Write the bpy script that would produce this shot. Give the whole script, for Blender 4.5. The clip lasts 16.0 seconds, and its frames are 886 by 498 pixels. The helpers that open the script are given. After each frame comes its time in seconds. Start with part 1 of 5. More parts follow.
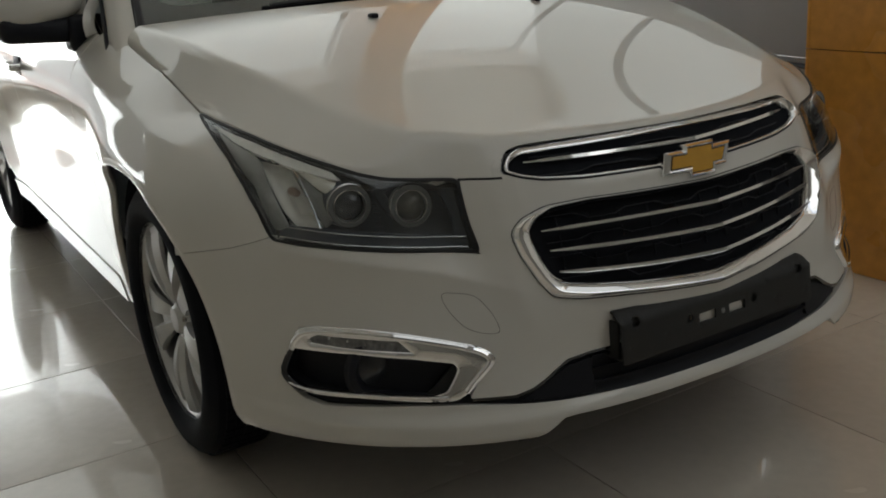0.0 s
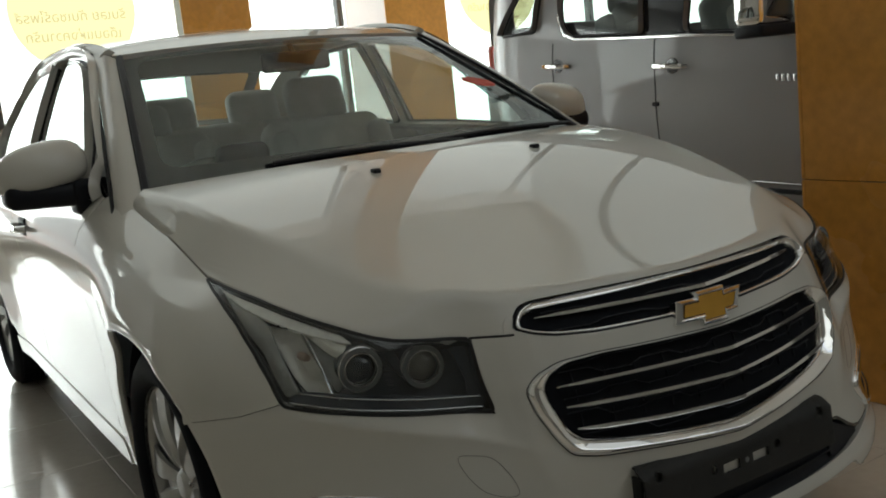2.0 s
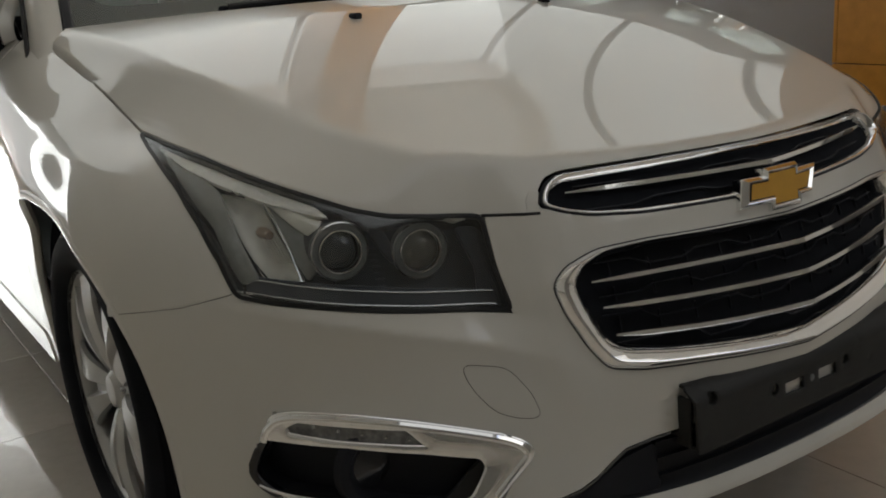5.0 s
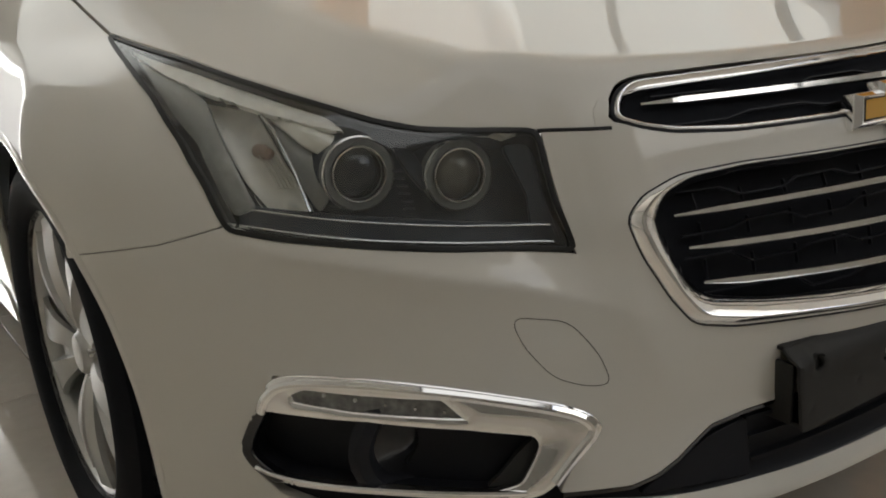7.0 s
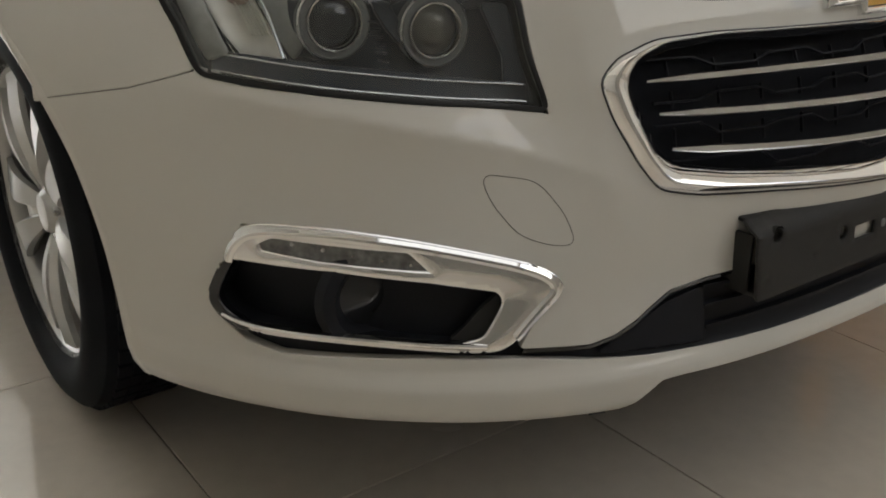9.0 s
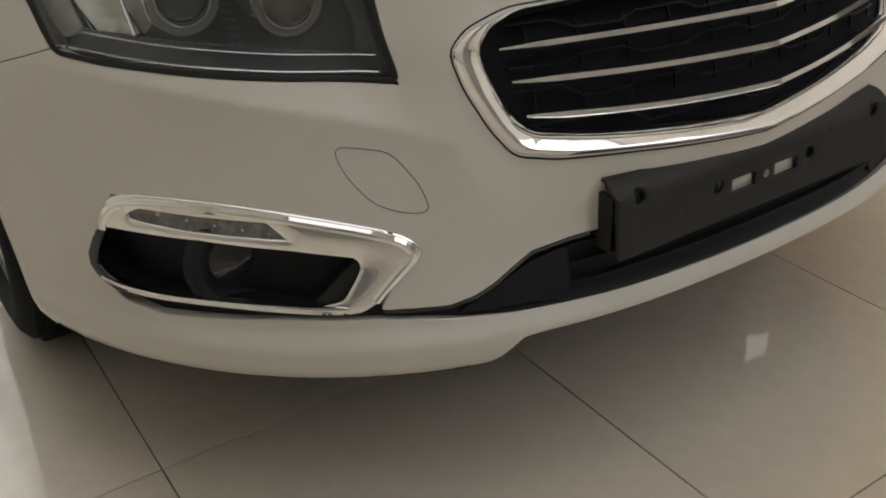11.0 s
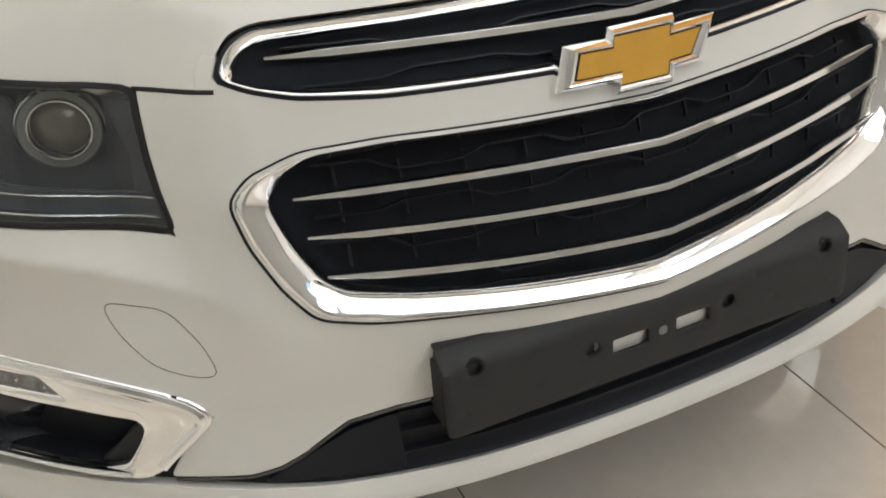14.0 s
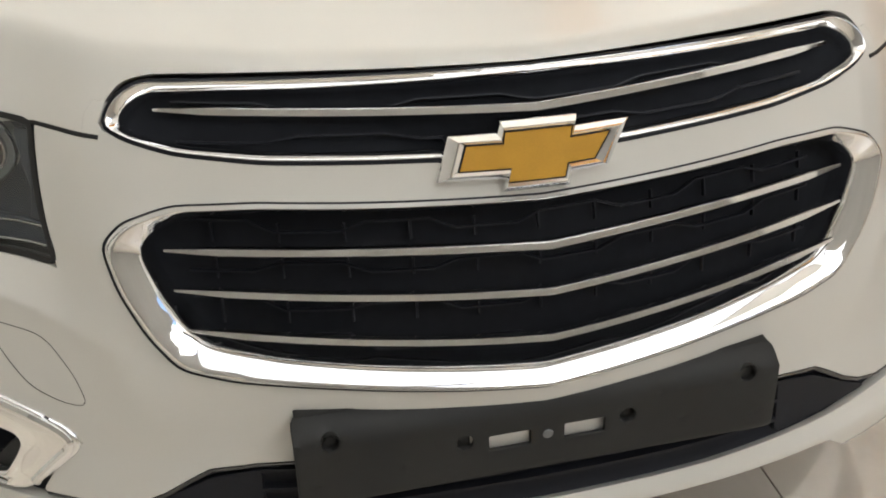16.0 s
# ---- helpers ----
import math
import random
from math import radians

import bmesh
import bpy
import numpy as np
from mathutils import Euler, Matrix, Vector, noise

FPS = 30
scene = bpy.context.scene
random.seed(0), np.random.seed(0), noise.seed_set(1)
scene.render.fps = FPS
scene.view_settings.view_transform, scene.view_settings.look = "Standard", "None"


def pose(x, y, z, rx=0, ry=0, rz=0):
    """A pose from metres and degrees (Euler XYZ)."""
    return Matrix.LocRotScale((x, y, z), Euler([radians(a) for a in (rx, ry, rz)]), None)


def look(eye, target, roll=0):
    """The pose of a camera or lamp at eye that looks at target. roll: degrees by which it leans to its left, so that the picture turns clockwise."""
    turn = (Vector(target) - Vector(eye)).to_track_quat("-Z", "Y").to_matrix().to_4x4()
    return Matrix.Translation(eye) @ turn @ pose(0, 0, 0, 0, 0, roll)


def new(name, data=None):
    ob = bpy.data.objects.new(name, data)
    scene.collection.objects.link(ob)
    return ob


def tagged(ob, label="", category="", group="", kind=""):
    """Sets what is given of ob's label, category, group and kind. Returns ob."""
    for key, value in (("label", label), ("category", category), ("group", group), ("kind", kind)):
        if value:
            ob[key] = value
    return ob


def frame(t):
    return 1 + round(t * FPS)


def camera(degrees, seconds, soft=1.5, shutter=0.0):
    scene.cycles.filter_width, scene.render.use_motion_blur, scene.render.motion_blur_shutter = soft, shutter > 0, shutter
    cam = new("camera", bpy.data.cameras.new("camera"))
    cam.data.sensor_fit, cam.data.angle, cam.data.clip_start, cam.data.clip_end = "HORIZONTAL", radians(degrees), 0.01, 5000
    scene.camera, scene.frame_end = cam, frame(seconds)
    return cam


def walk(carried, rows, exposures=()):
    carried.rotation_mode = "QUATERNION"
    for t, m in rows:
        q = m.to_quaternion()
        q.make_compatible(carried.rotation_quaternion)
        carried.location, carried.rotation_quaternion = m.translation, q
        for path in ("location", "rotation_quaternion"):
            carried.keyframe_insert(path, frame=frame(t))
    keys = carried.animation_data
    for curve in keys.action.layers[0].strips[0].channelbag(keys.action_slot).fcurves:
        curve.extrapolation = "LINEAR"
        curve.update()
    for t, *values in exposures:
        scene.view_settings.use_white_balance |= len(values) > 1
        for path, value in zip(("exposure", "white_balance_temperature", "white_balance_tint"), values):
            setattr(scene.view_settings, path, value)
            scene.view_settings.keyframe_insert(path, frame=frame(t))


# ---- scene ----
cam = camera(49.47, 16.0, 1.9)
# seconds, eye, turn in degrees
ROWS = [
    (0.0, -1.3253, -1.2162, 1.1092, 72.76, 3.85, -31.72),
    (0.5, -1.3219, -1.2058, 1.1273, 74.13, 4.29, -31.79),
    (1.0, -1.3211, -1.1946, 1.1442, 75.56, 4.72, -32.10),
    (1.5, -1.3202, -1.1833, 1.1603, 78.16, 5.38, -32.21),
    (2.0, -1.3217, -1.1804, 1.1639, 80.18, 6.06, -32.29),
    (2.5, -1.3224, -1.1745, 1.1519, 80.67, 6.07, -32.38),
    (3.0, -1.3130, -1.1508, 1.1279, 80.20, 5.71, -32.89),
    (3.5, -1.2873, -1.1007, 1.0975, 77.69, 4.58, -33.74),
    (4.0, -1.2489, -1.0182, 1.0801, 75.18, 4.22, -34.21),
    (4.2, -1.2386, -0.9756, 1.0755, 74.53, 3.66, -34.28),
    (6.3, -1.1211, -0.6372, 0.9475, 74.01, 3.89, -35.04),
    (6.5, -1.1147, -0.6137, 0.9412, 73.46, 3.82, -35.04),
    (7.0, -1.1128, -0.5846, 0.9083, 72.86, 3.03, -35.08),
    (7.5, -1.1231, -0.5830, 0.8733, 71.88, 2.30, -35.56),
    (8.0, -1.1434, -0.5855, 0.8398, 70.94, 1.03, -36.21),
    (8.2, -1.1509, -0.5832, 0.8364, 70.39, 0.55, -36.55),
    (10.3, -1.0302, -0.6839, 0.9239, 62.68, 0.78, -34.33),
    (10.5, -1.0057, -0.6950, 0.9376, 61.77, 1.07, -34.07),
    (11.0, -0.9509, -0.7154, 0.9581, 60.14, 1.75, -33.72),
    (11.5, -0.8893, -0.7347, 0.9789, 58.70, 2.40, -32.76),
    (12.0, -0.8204, -0.7363, 0.9967, 57.48, 2.86, -31.43),
    (12.5, -0.7518, -0.7282, 1.0095, 56.58, 3.21, -29.99),
    (13.0, -0.6702, -0.7123, 1.0224, 56.13, 3.55, -28.13),
    (13.5, -0.5996, -0.6873, 1.0381, 56.19, 3.51, -26.67),
    (14.0, -0.5203, -0.6534, 1.0561, 56.87, 3.14, -25.00),
    (14.5, -0.4352, -0.6313, 1.0767, 57.52, 2.65, -22.48),
    (15.0, -0.3578, -0.6411, 1.0918, 57.66, 1.88, -19.11),
    (15.5, -0.2996, -0.6638, 1.1034, 56.97, 1.23, -15.85),
    (16.0, -0.2590, -0.6812, 1.1049, 56.99, 0.54, -13.05),
]

EXPOSURES = [(0.0, -0.61, 6200, 7), (1.0, -0.62, 6168, 5), (2.0, -0.88, 6187, 3), (3.5, -1.11, 6115, 3), (4.2, -0.88, 6178, 7), (6.5, -0.12, 6421, 10), (8.0, 0.13, 6400, 10), (11.0, 0.36, 6500, 10), (12.5, 0.47, 6345, 10), (13.5, 0.73, 6275, 10), (14.0, 1.17, 6140, 10), (14.6, 1.1, 6158, 10), (15.3, 1.03, 6229, 10), (16.0, 1.05, 6250, 10)]
walk(cam, [(t, pose(x, y, z, rx, ry, rz)) for t, x, y, z, rx, ry, rz in ROWS], EXPOSURES)

# ---- sky, daylight through the show windows, an added south fill ----
world = bpy.data.worlds.new("sky")
scene.world = world
world.use_nodes = True
wn = world.node_tree
sky = wn.nodes.new("ShaderNodeTexSky")
sky.sky_type = "NISHITA"
sky.sun_disc = False
sky.sun_elevation, sky.sun_rotation = radians(50), radians(200)
wn.links.new(sky.outputs["Color"], wn.nodes["Background"].inputs["Color"])
wn.nodes["Background"].inputs["Strength"].default_value = 0.15


def area_lamp(name, eye, target, size_x, size_y, watts, colour):
    data = bpy.data.lights.new(name, "AREA")
    data.shape, data.size, data.size_y = "RECTANGLE", size_x, size_y
    data.energy, data.color = watts, colour
    ob = new(name, data)
    ob.matrix_world = look(eye, target)
    return ob


ROOM = (-5.6, 6.4, -4.6, 7.6, 7.0)   # x, x, y, y, ceiling
area_lamp("rear_window_daylight", (1.4, 7.45, 1.45), (1.4, 0, 1.45), 9.2, 2.5, 100, (1.0, 0.985, 0.96))
area_lamp("rear_high_window_daylight", (1.4, 7.45, 4.7), (1.4, 0, 1.2), 9.2, 3.7, 70, (1.0, 0.985, 0.94))
area_lamp("east_window_daylight", (6.3, 5.0, 1.45), (0, 4.0, 1.0), 5.0, 2.5, 70, (1.0, 0.985, 0.96))
# unseen opening and lamp, added to light the saloon's nose from the south
SOUTH_OPENINGS = ((0.6, 5.9),)   # x from, to
for lo, hi, watts in ((0.6, 5.9, 50),):
    area_lamp("south_fill", ((lo + hi) / 2, -4.5, 5.0), (1.0, -0.4, 0.2), hi - lo - 0.1, 3.4, watts, (1.0, 0.96, 0.90))


# ---- materials ----
def material(name, colour, rough=0.5, metal=0.0, grain=0.0, grain_size=40.0, bump=0.0, stain=0.0, stain_size=3.0,
             coat=0.0, spec=0.5, transmission=0.0, ior=1.45, rough_vary=0.0):
    """A surface with fine grain, broad stains and fine relief, all at real size."""
    m = bpy.data.materials.new(name)
    m.use_nodes = True
    nt = m.node_tree
    b = nt.nodes["Principled BSDF"]
    b.inputs["Roughness"].default_value = rough
    b.inputs["Metallic"].default_value = metal
    b.inputs["Coat Weight"].default_value = coat
    b.inputs["Coat Roughness"].default_value = 0.02
    b.inputs["Specular IOR Level"].default_value = spec
    b.inputs["Transmission Weight"].default_value = transmission
    b.inputs["IOR"].default_value = ior
    b.inputs["Base Color"].default_value = (*colour, 1)
    where = nt.nodes.new("ShaderNodeTexCoord")
    fine = nt.nodes.new("ShaderNodeTexNoise")
    fine.inputs["Scale"].default_value, fine.inputs["Detail"].default_value = grain_size, 6
    broad = nt.nodes.new("ShaderNodeTexNoise")
    broad.inputs["Scale"].default_value, broad.inputs["Detail"].default_value = stain_size, 4
    for n in (fine, broad):
        nt.links.new(where.outputs["Object"], n.inputs["Vector"])
    last = None
    for n, amount in ((fine, grain), (broad, stain)):
        if not amount:
            continue
        ramp = nt.nodes.new("ShaderNodeMapRange")
        ramp.inputs["From Min"].default_value, ramp.inputs["From Max"].default_value = 0.3, 0.7
        ramp.inputs["To Min"].default_value, ramp.inputs["To Max"].default_value = 1 - amount, 1 + amount
        nt.links.new(n.outputs["Fac"], ramp.inputs["Value"])
        mul = nt.nodes.new("ShaderNodeVectorMath")
        mul.operation = "SCALE"
        if last is None:
            mul.inputs[0].default_value = colour
        else:
            nt.links.new(last, mul.inputs[0])
        nt.links.new(ramp.outputs["Result"], mul.inputs["Scale"])
        last = mul.outputs["Vector"]
    if last is not None:
        nt.links.new(last, b.inputs["Base Color"])
    if rough_vary:
        ramp = nt.nodes.new("ShaderNodeMapRange")
        ramp.inputs["From Min"].default_value, ramp.inputs["From Max"].default_value = 0.3, 0.7
        ramp.inputs["To Min"].default_value, ramp.inputs["To Max"].default_value = max(0, rough - rough_vary), rough + rough_vary
        nt.links.new(broad.outputs["Fac"], ramp.inputs["Value"])
        nt.links.new(ramp.outputs["Result"], b.inputs["Roughness"])
    if bump:
        bn = nt.nodes.new("ShaderNodeBump")
        bn.inputs["Strength"].default_value, bn.inputs["Distance"].default_value = bump, 0.002
        nt.links.new(fine.outputs["Fac"], bn.inputs["Height"])
        nt.links.new(bn.outputs["Normal"], b.inputs["Normal"])
    return m


def glowing(name, colour, strength):
    m = bpy.data.materials.new(name)
    m.use_nodes = True
    nt = m.node_tree
    e = nt.nodes.new("ShaderNodeEmission")
    e.inputs["Color"].default_value = (*colour, 1)
    e.inputs["Strength"].default_value = strength
    nt.links.new(e.outputs["Emission"], nt.nodes["Material Output"].inputs["Surface"])
    return m


def clear_glass(name, tint, amount_gloss=0.08, rough=0.0):
    """Thin pane: lets light through with a tint, and mirrors a little, more so at a glance."""
    m = bpy.data.materials.new(name)
    m.use_nodes = True
    nt = m.node_tree
    nt.nodes.remove(nt.nodes["Principled BSDF"])
    tr = nt.nodes.new("ShaderNodeBsdfTransparent")
    tr.inputs["Color"].default_value = (*tint, 1)
    gl = nt.nodes.new("ShaderNodeBsdfGlossy")
    gl.inputs["Roughness"].default_value = rough
    gl.inputs["Color"].default_value = (0.95, 0.97, 0.97, 1)
    fr = nt.nodes.new("ShaderNodeLayerWeight")
    fr.inputs["Blend"].default_value = 0.5
    power = nt.nodes.new("ShaderNodeMath")
    power.operation = "POWER"
    power.inputs[1].default_value = 5.0
    add = nt.nodes.new("ShaderNodeMath")
    add.operation = "ADD"
    add.use_clamp = True
    add.inputs[1].default_value = 0.04 + amount_gloss
    mix = nt.nodes.new("ShaderNodeMixShader")
    nt.links.new(fr.outputs["Facing"], power.inputs[0])
    nt.links.new(power.outputs["Value"], add.inputs[0])
    nt.links.new(add.outputs["Value"], mix.inputs["Fac"])
    nt.links.new(tr.outputs["BSDF"], mix.inputs[1])
    nt.links.new(gl.outputs["BSDF"], mix.inputs[2])
    nt.links.new(mix.outputs["Shader"], nt.nodes["Material Output"].inputs["Surface"])
    return m


PAINT = material("pearl_white_paint", (0.615, 0.598, 0.548), 0.34, 0.0, grain=0.012, grain_size=900, stain=0.02, stain_size=2.5, coat=1.0, spec=0.15, rough_vary=0.03)
CHROME = material("chrome", (0.88, 0.88, 0.88), 0.05, 1.0, stain=0.02, stain_size=14, rough_vary=0.02)
SATIN = material("satin_metal", (0.62, 0.62, 0.62), 0.24, 1.0, grain=0.03, grain_size=300, rough_vary=0.05)
GOLD = material("gold_enamel", (0.62, 0.34, 0.045), 0.30, 0.25, grain=0.04, grain_size=700, stain=0.05, stain_size=30, coat=0.7)
BLACK = material("black_plastic", (0.013, 0.014, 0.018), 0.45, spec=0.25, grain=0.1, grain_size=500, bump=0.05, stain=0.15, stain_size=8)
GLOSSBLACK = material("gloss_black", (0.006, 0.006, 0.008), 0.14, grain=0.05, grain_size=300, coat=0.6)
HOLDER = material("dark_grey_plastic", (0.016, 0.016, 0.015), 0.6, grain=0.12, grain_size=900, bump=0.25, stain=0.2, stain_size=12, rough_vary=0.08)
RUBBER = material("tyre_rubber", (0.008, 0.009, 0.012), 0.75, spec=0.15, grain=0.15, grain_size=400, bump=0.2, stain=0.2, stain_size=10)
SEAL = material("rubber_seal", (0.010, 0.010, 0.010), 0.5, grain=0.1, grain_size=200)
DARK = material("dark_inside", (0.014, 0.015, 0.018), 0.9, spec=0.1, grain=0.1, grain_size=60)
ALLOY = material("silver_alloy", (0.50, 0.50, 0.49), 0.40, 0.80, grain=0.03, grain_size=500, stain=0.06, stain_size=9, rough_vary=0.06)
SMOKE = clear_glass("headlight_cover", (0.86, 0.88, 0.88), 0.05, 0.10)
SCREEN = clear_glass("windscreen", (0.82, 0.90, 0.87), 0.035)
SIDEGLASS = clear_glass("side_glass", (0.62, 0.70, 0.67), 0.06)
REFLECTOR = material("lamp_reflector", (0.92, 0.89, 0.83), 0.4, 0.05, grain=0.05, grain_size=90, stain=0.1, stain_size=20)
AMBER = material("amber_bulb", (0.42, 0.31, 0.24), 0.3, grain=0.1, grain_size=80)
BEZEL = material("lamp_bezel", (0.026, 0.033, 0.048), 0.4, grain=0.1, grain_size=200)
RING = material("lamp_ring", (0.16, 0.165, 0.165), 0.35, 0.1, grain=0.05, grain_size=200)
LENS = material("projector_lens", (0.025, 0.027, 0.031), 0.10, 0.0, spec=0.8)
SHUTLENS = material("reflector_bowl", (0.13, 0.12, 0.10), 0.25, 0.3, grain=0.1, grain_size=60, spec=0.6)
SMOKEDPLASTIC = clear_glass("smoked_visor", (0.12, 0.14, 0.15), 0.04)
RED = material("red_sticker", (0.60, 0.06, 0.03), 0.4, grain=0.05)
CLOTH = material("pale_seat_cover", (0.48, 0.50, 0.49), 0.45, grain=0.05, grain_size=120, bump=0.04, stain=0.12, stain_size=9)
FILM = material("plastic_film", (0.55, 0.57, 0.57), 0.2, grain=0.1, grain_size=30, stain=0.2, stain_size=12, coat=0.5)
DASH = material("dashboard_plastic", (0.17, 0.175, 0.17), 0.6, grain=0.1, grain_size=500, bump=0.05)
HEADLINER = material("headliner", (0.40, 0.39, 0.36), 0.9, grain=0.06, grain_size=300)


# ---- shaping helpers ----
from mathutils.geometry import delaunay_2d_cdt


def smooth_table(rows):
    """A smooth monotone curve through a few (position, value) rows."""
    xs, ys = np.array([r[0] for r in rows], float), np.array([r[1] for r in rows], float)
    h, d = np.diff(xs), np.diff(ys) / np.diff(xs)
    m = np.zeros(len(xs))
    m[0], m[-1] = d[0], d[-1]
    for i in range(1, len(xs) - 1):
        if d[i - 1] * d[i] > 0:
            w1, w2 = 2 * h[i] + h[i - 1], h[i] + 2 * h[i - 1]
            m[i] = (w1 + w2) / (w1 / d[i - 1] + w2 / d[i])

    def at(v):
        v = np.clip(np.asarray(v, float), xs[0], xs[-1])
        i = np.clip(np.searchsorted(xs, v) - 1, 0, len(xs) - 2)
        s = (v - xs[i]) / h[i]
        return (ys[i] * (1 + 2 * s) * (1 - s) ** 2 + m[i] * h[i] * s * (1 - s) ** 2
                + ys[i + 1] * s * s * (3 - 2 * s) + m[i + 1] * h[i] * s * s * (s - 1))
    return at


def inside(poly, pts):
    """Which of the points lie inside the polygon."""
    p, q = np.asarray(poly, float), np.asarray(pts, float)
    out = np.zeros(len(q), bool)
    for (x0, y0), (x1, y1) in zip(p, np.roll(p, -1, 0)):
        if y0 == y1:
            continue
        cross = (y0 > q[:, 1]) != (y1 > q[:, 1])
        out ^= cross & (q[:, 0] < (x1 - x0) * (q[:, 1] - y0) / (y1 - y0) + x0)
    return out


def edge_distance(poly, pts):
    p, q = np.asarray(poly, float), np.asarray(pts, float)
    best = np.full(len(q), 9.0)
    for a, b in zip(p, np.roll(p, -1, 0)):
        ab = b - a
        t = np.clip(((q - a) @ ab) / max(ab @ ab, 1e-12), 0, 1)
        best = np.minimum(best, np.linalg.norm(q - a - t[:, None] * ab, axis=1))
    return best


def rounded(pts, radius, n=5):
    """The polygon with its corners rounded; radius: one for all, or one each."""
    out, k = [], len(pts)
    for i in range(k):
        a, b, c = (np.array(pts[j % k], float) for j in (i - 1, i, i + 1))
        r = radius[i] if isinstance(radius, (list, tuple)) else radius
        la, lc = np.linalg.norm(a - b), np.linalg.norm(c - b)
        r = min(r, 0.48 * la, 0.48 * lc)
        if r < 1e-5:
            out.append(b)
            continue
        s, e = b + (a - b) / la * r, b + (c - b) / lc * r
        for t in np.linspace(0, 1, n):
            out.append(s * (1 - t) ** 2 + 2 * b * t * (1 - t) + e * t * t)
    return np.array(out)


def dense(poly, step, closed=True):
    """More points along the line, at most step apart."""
    p = np.asarray(poly, float)
    ends = np.roll(p, -1, 0) if closed else p[1:]
    out = []
    for a, b in zip(p, ends):
        n = max(1, int(math.ceil(np.linalg.norm(b - a) / step)))
        out += [a + (b - a) * i / n for i in range(n)]
    if not closed:
        out.append(p[-1])
    return np.array(out)


def ob_mesh(name, verts, faces, mat, parent=None, label="", smooth=True, sharp=None, normals=None):
    me = bpy.data.meshes.new(name)
    me.from_pydata([tuple(v) for v in verts], [], [tuple(f) for f in faces])
    me.materials.append(mat)
    if smooth:
        me.polygons.foreach_set("use_smooth", [True] * len(me.polygons))
        if sharp:
            me.set_sharp_from_angle(angle=radians(sharp))
        if normals is not None:
            me.normals_split_custom_set_from_vertices([tuple(n) for n in normals])
    me.update()
    ob = new(name, me)
    if parent is not None:
        ob.parent = parent
    if label:
        tagged(ob, label)
    return ob


def part(name, bm, mat, parent=None, label="", smooth=True, sharp=35):
    me = bpy.data.meshes.new(name)
    bm.to_mesh(me)
    bm.free()
    me.materials.append(mat)
    if smooth:
        me.polygons.foreach_set("use_smooth", [True] * len(me.polygons))
        me.set_sharp_from_angle(angle=radians(sharp))
    ob = new(name, me)
    if parent is not None:
        ob.parent = parent
    if label:
        tagged(ob, label)
    return ob


def surface_normals(shape, st, flip=False):
    e = 0.002
    s, t = st[:, 0], st[:, 1]
    du = shape(s + e, t) - shape(s - e, t)
    dv = shape(s, t + e) - shape(s, t - e)
    n = np.cross(du, dv)
    n /= np.maximum(np.linalg.norm(n, axis=1), 1e-12)[:, None]
    return -n if flip else n


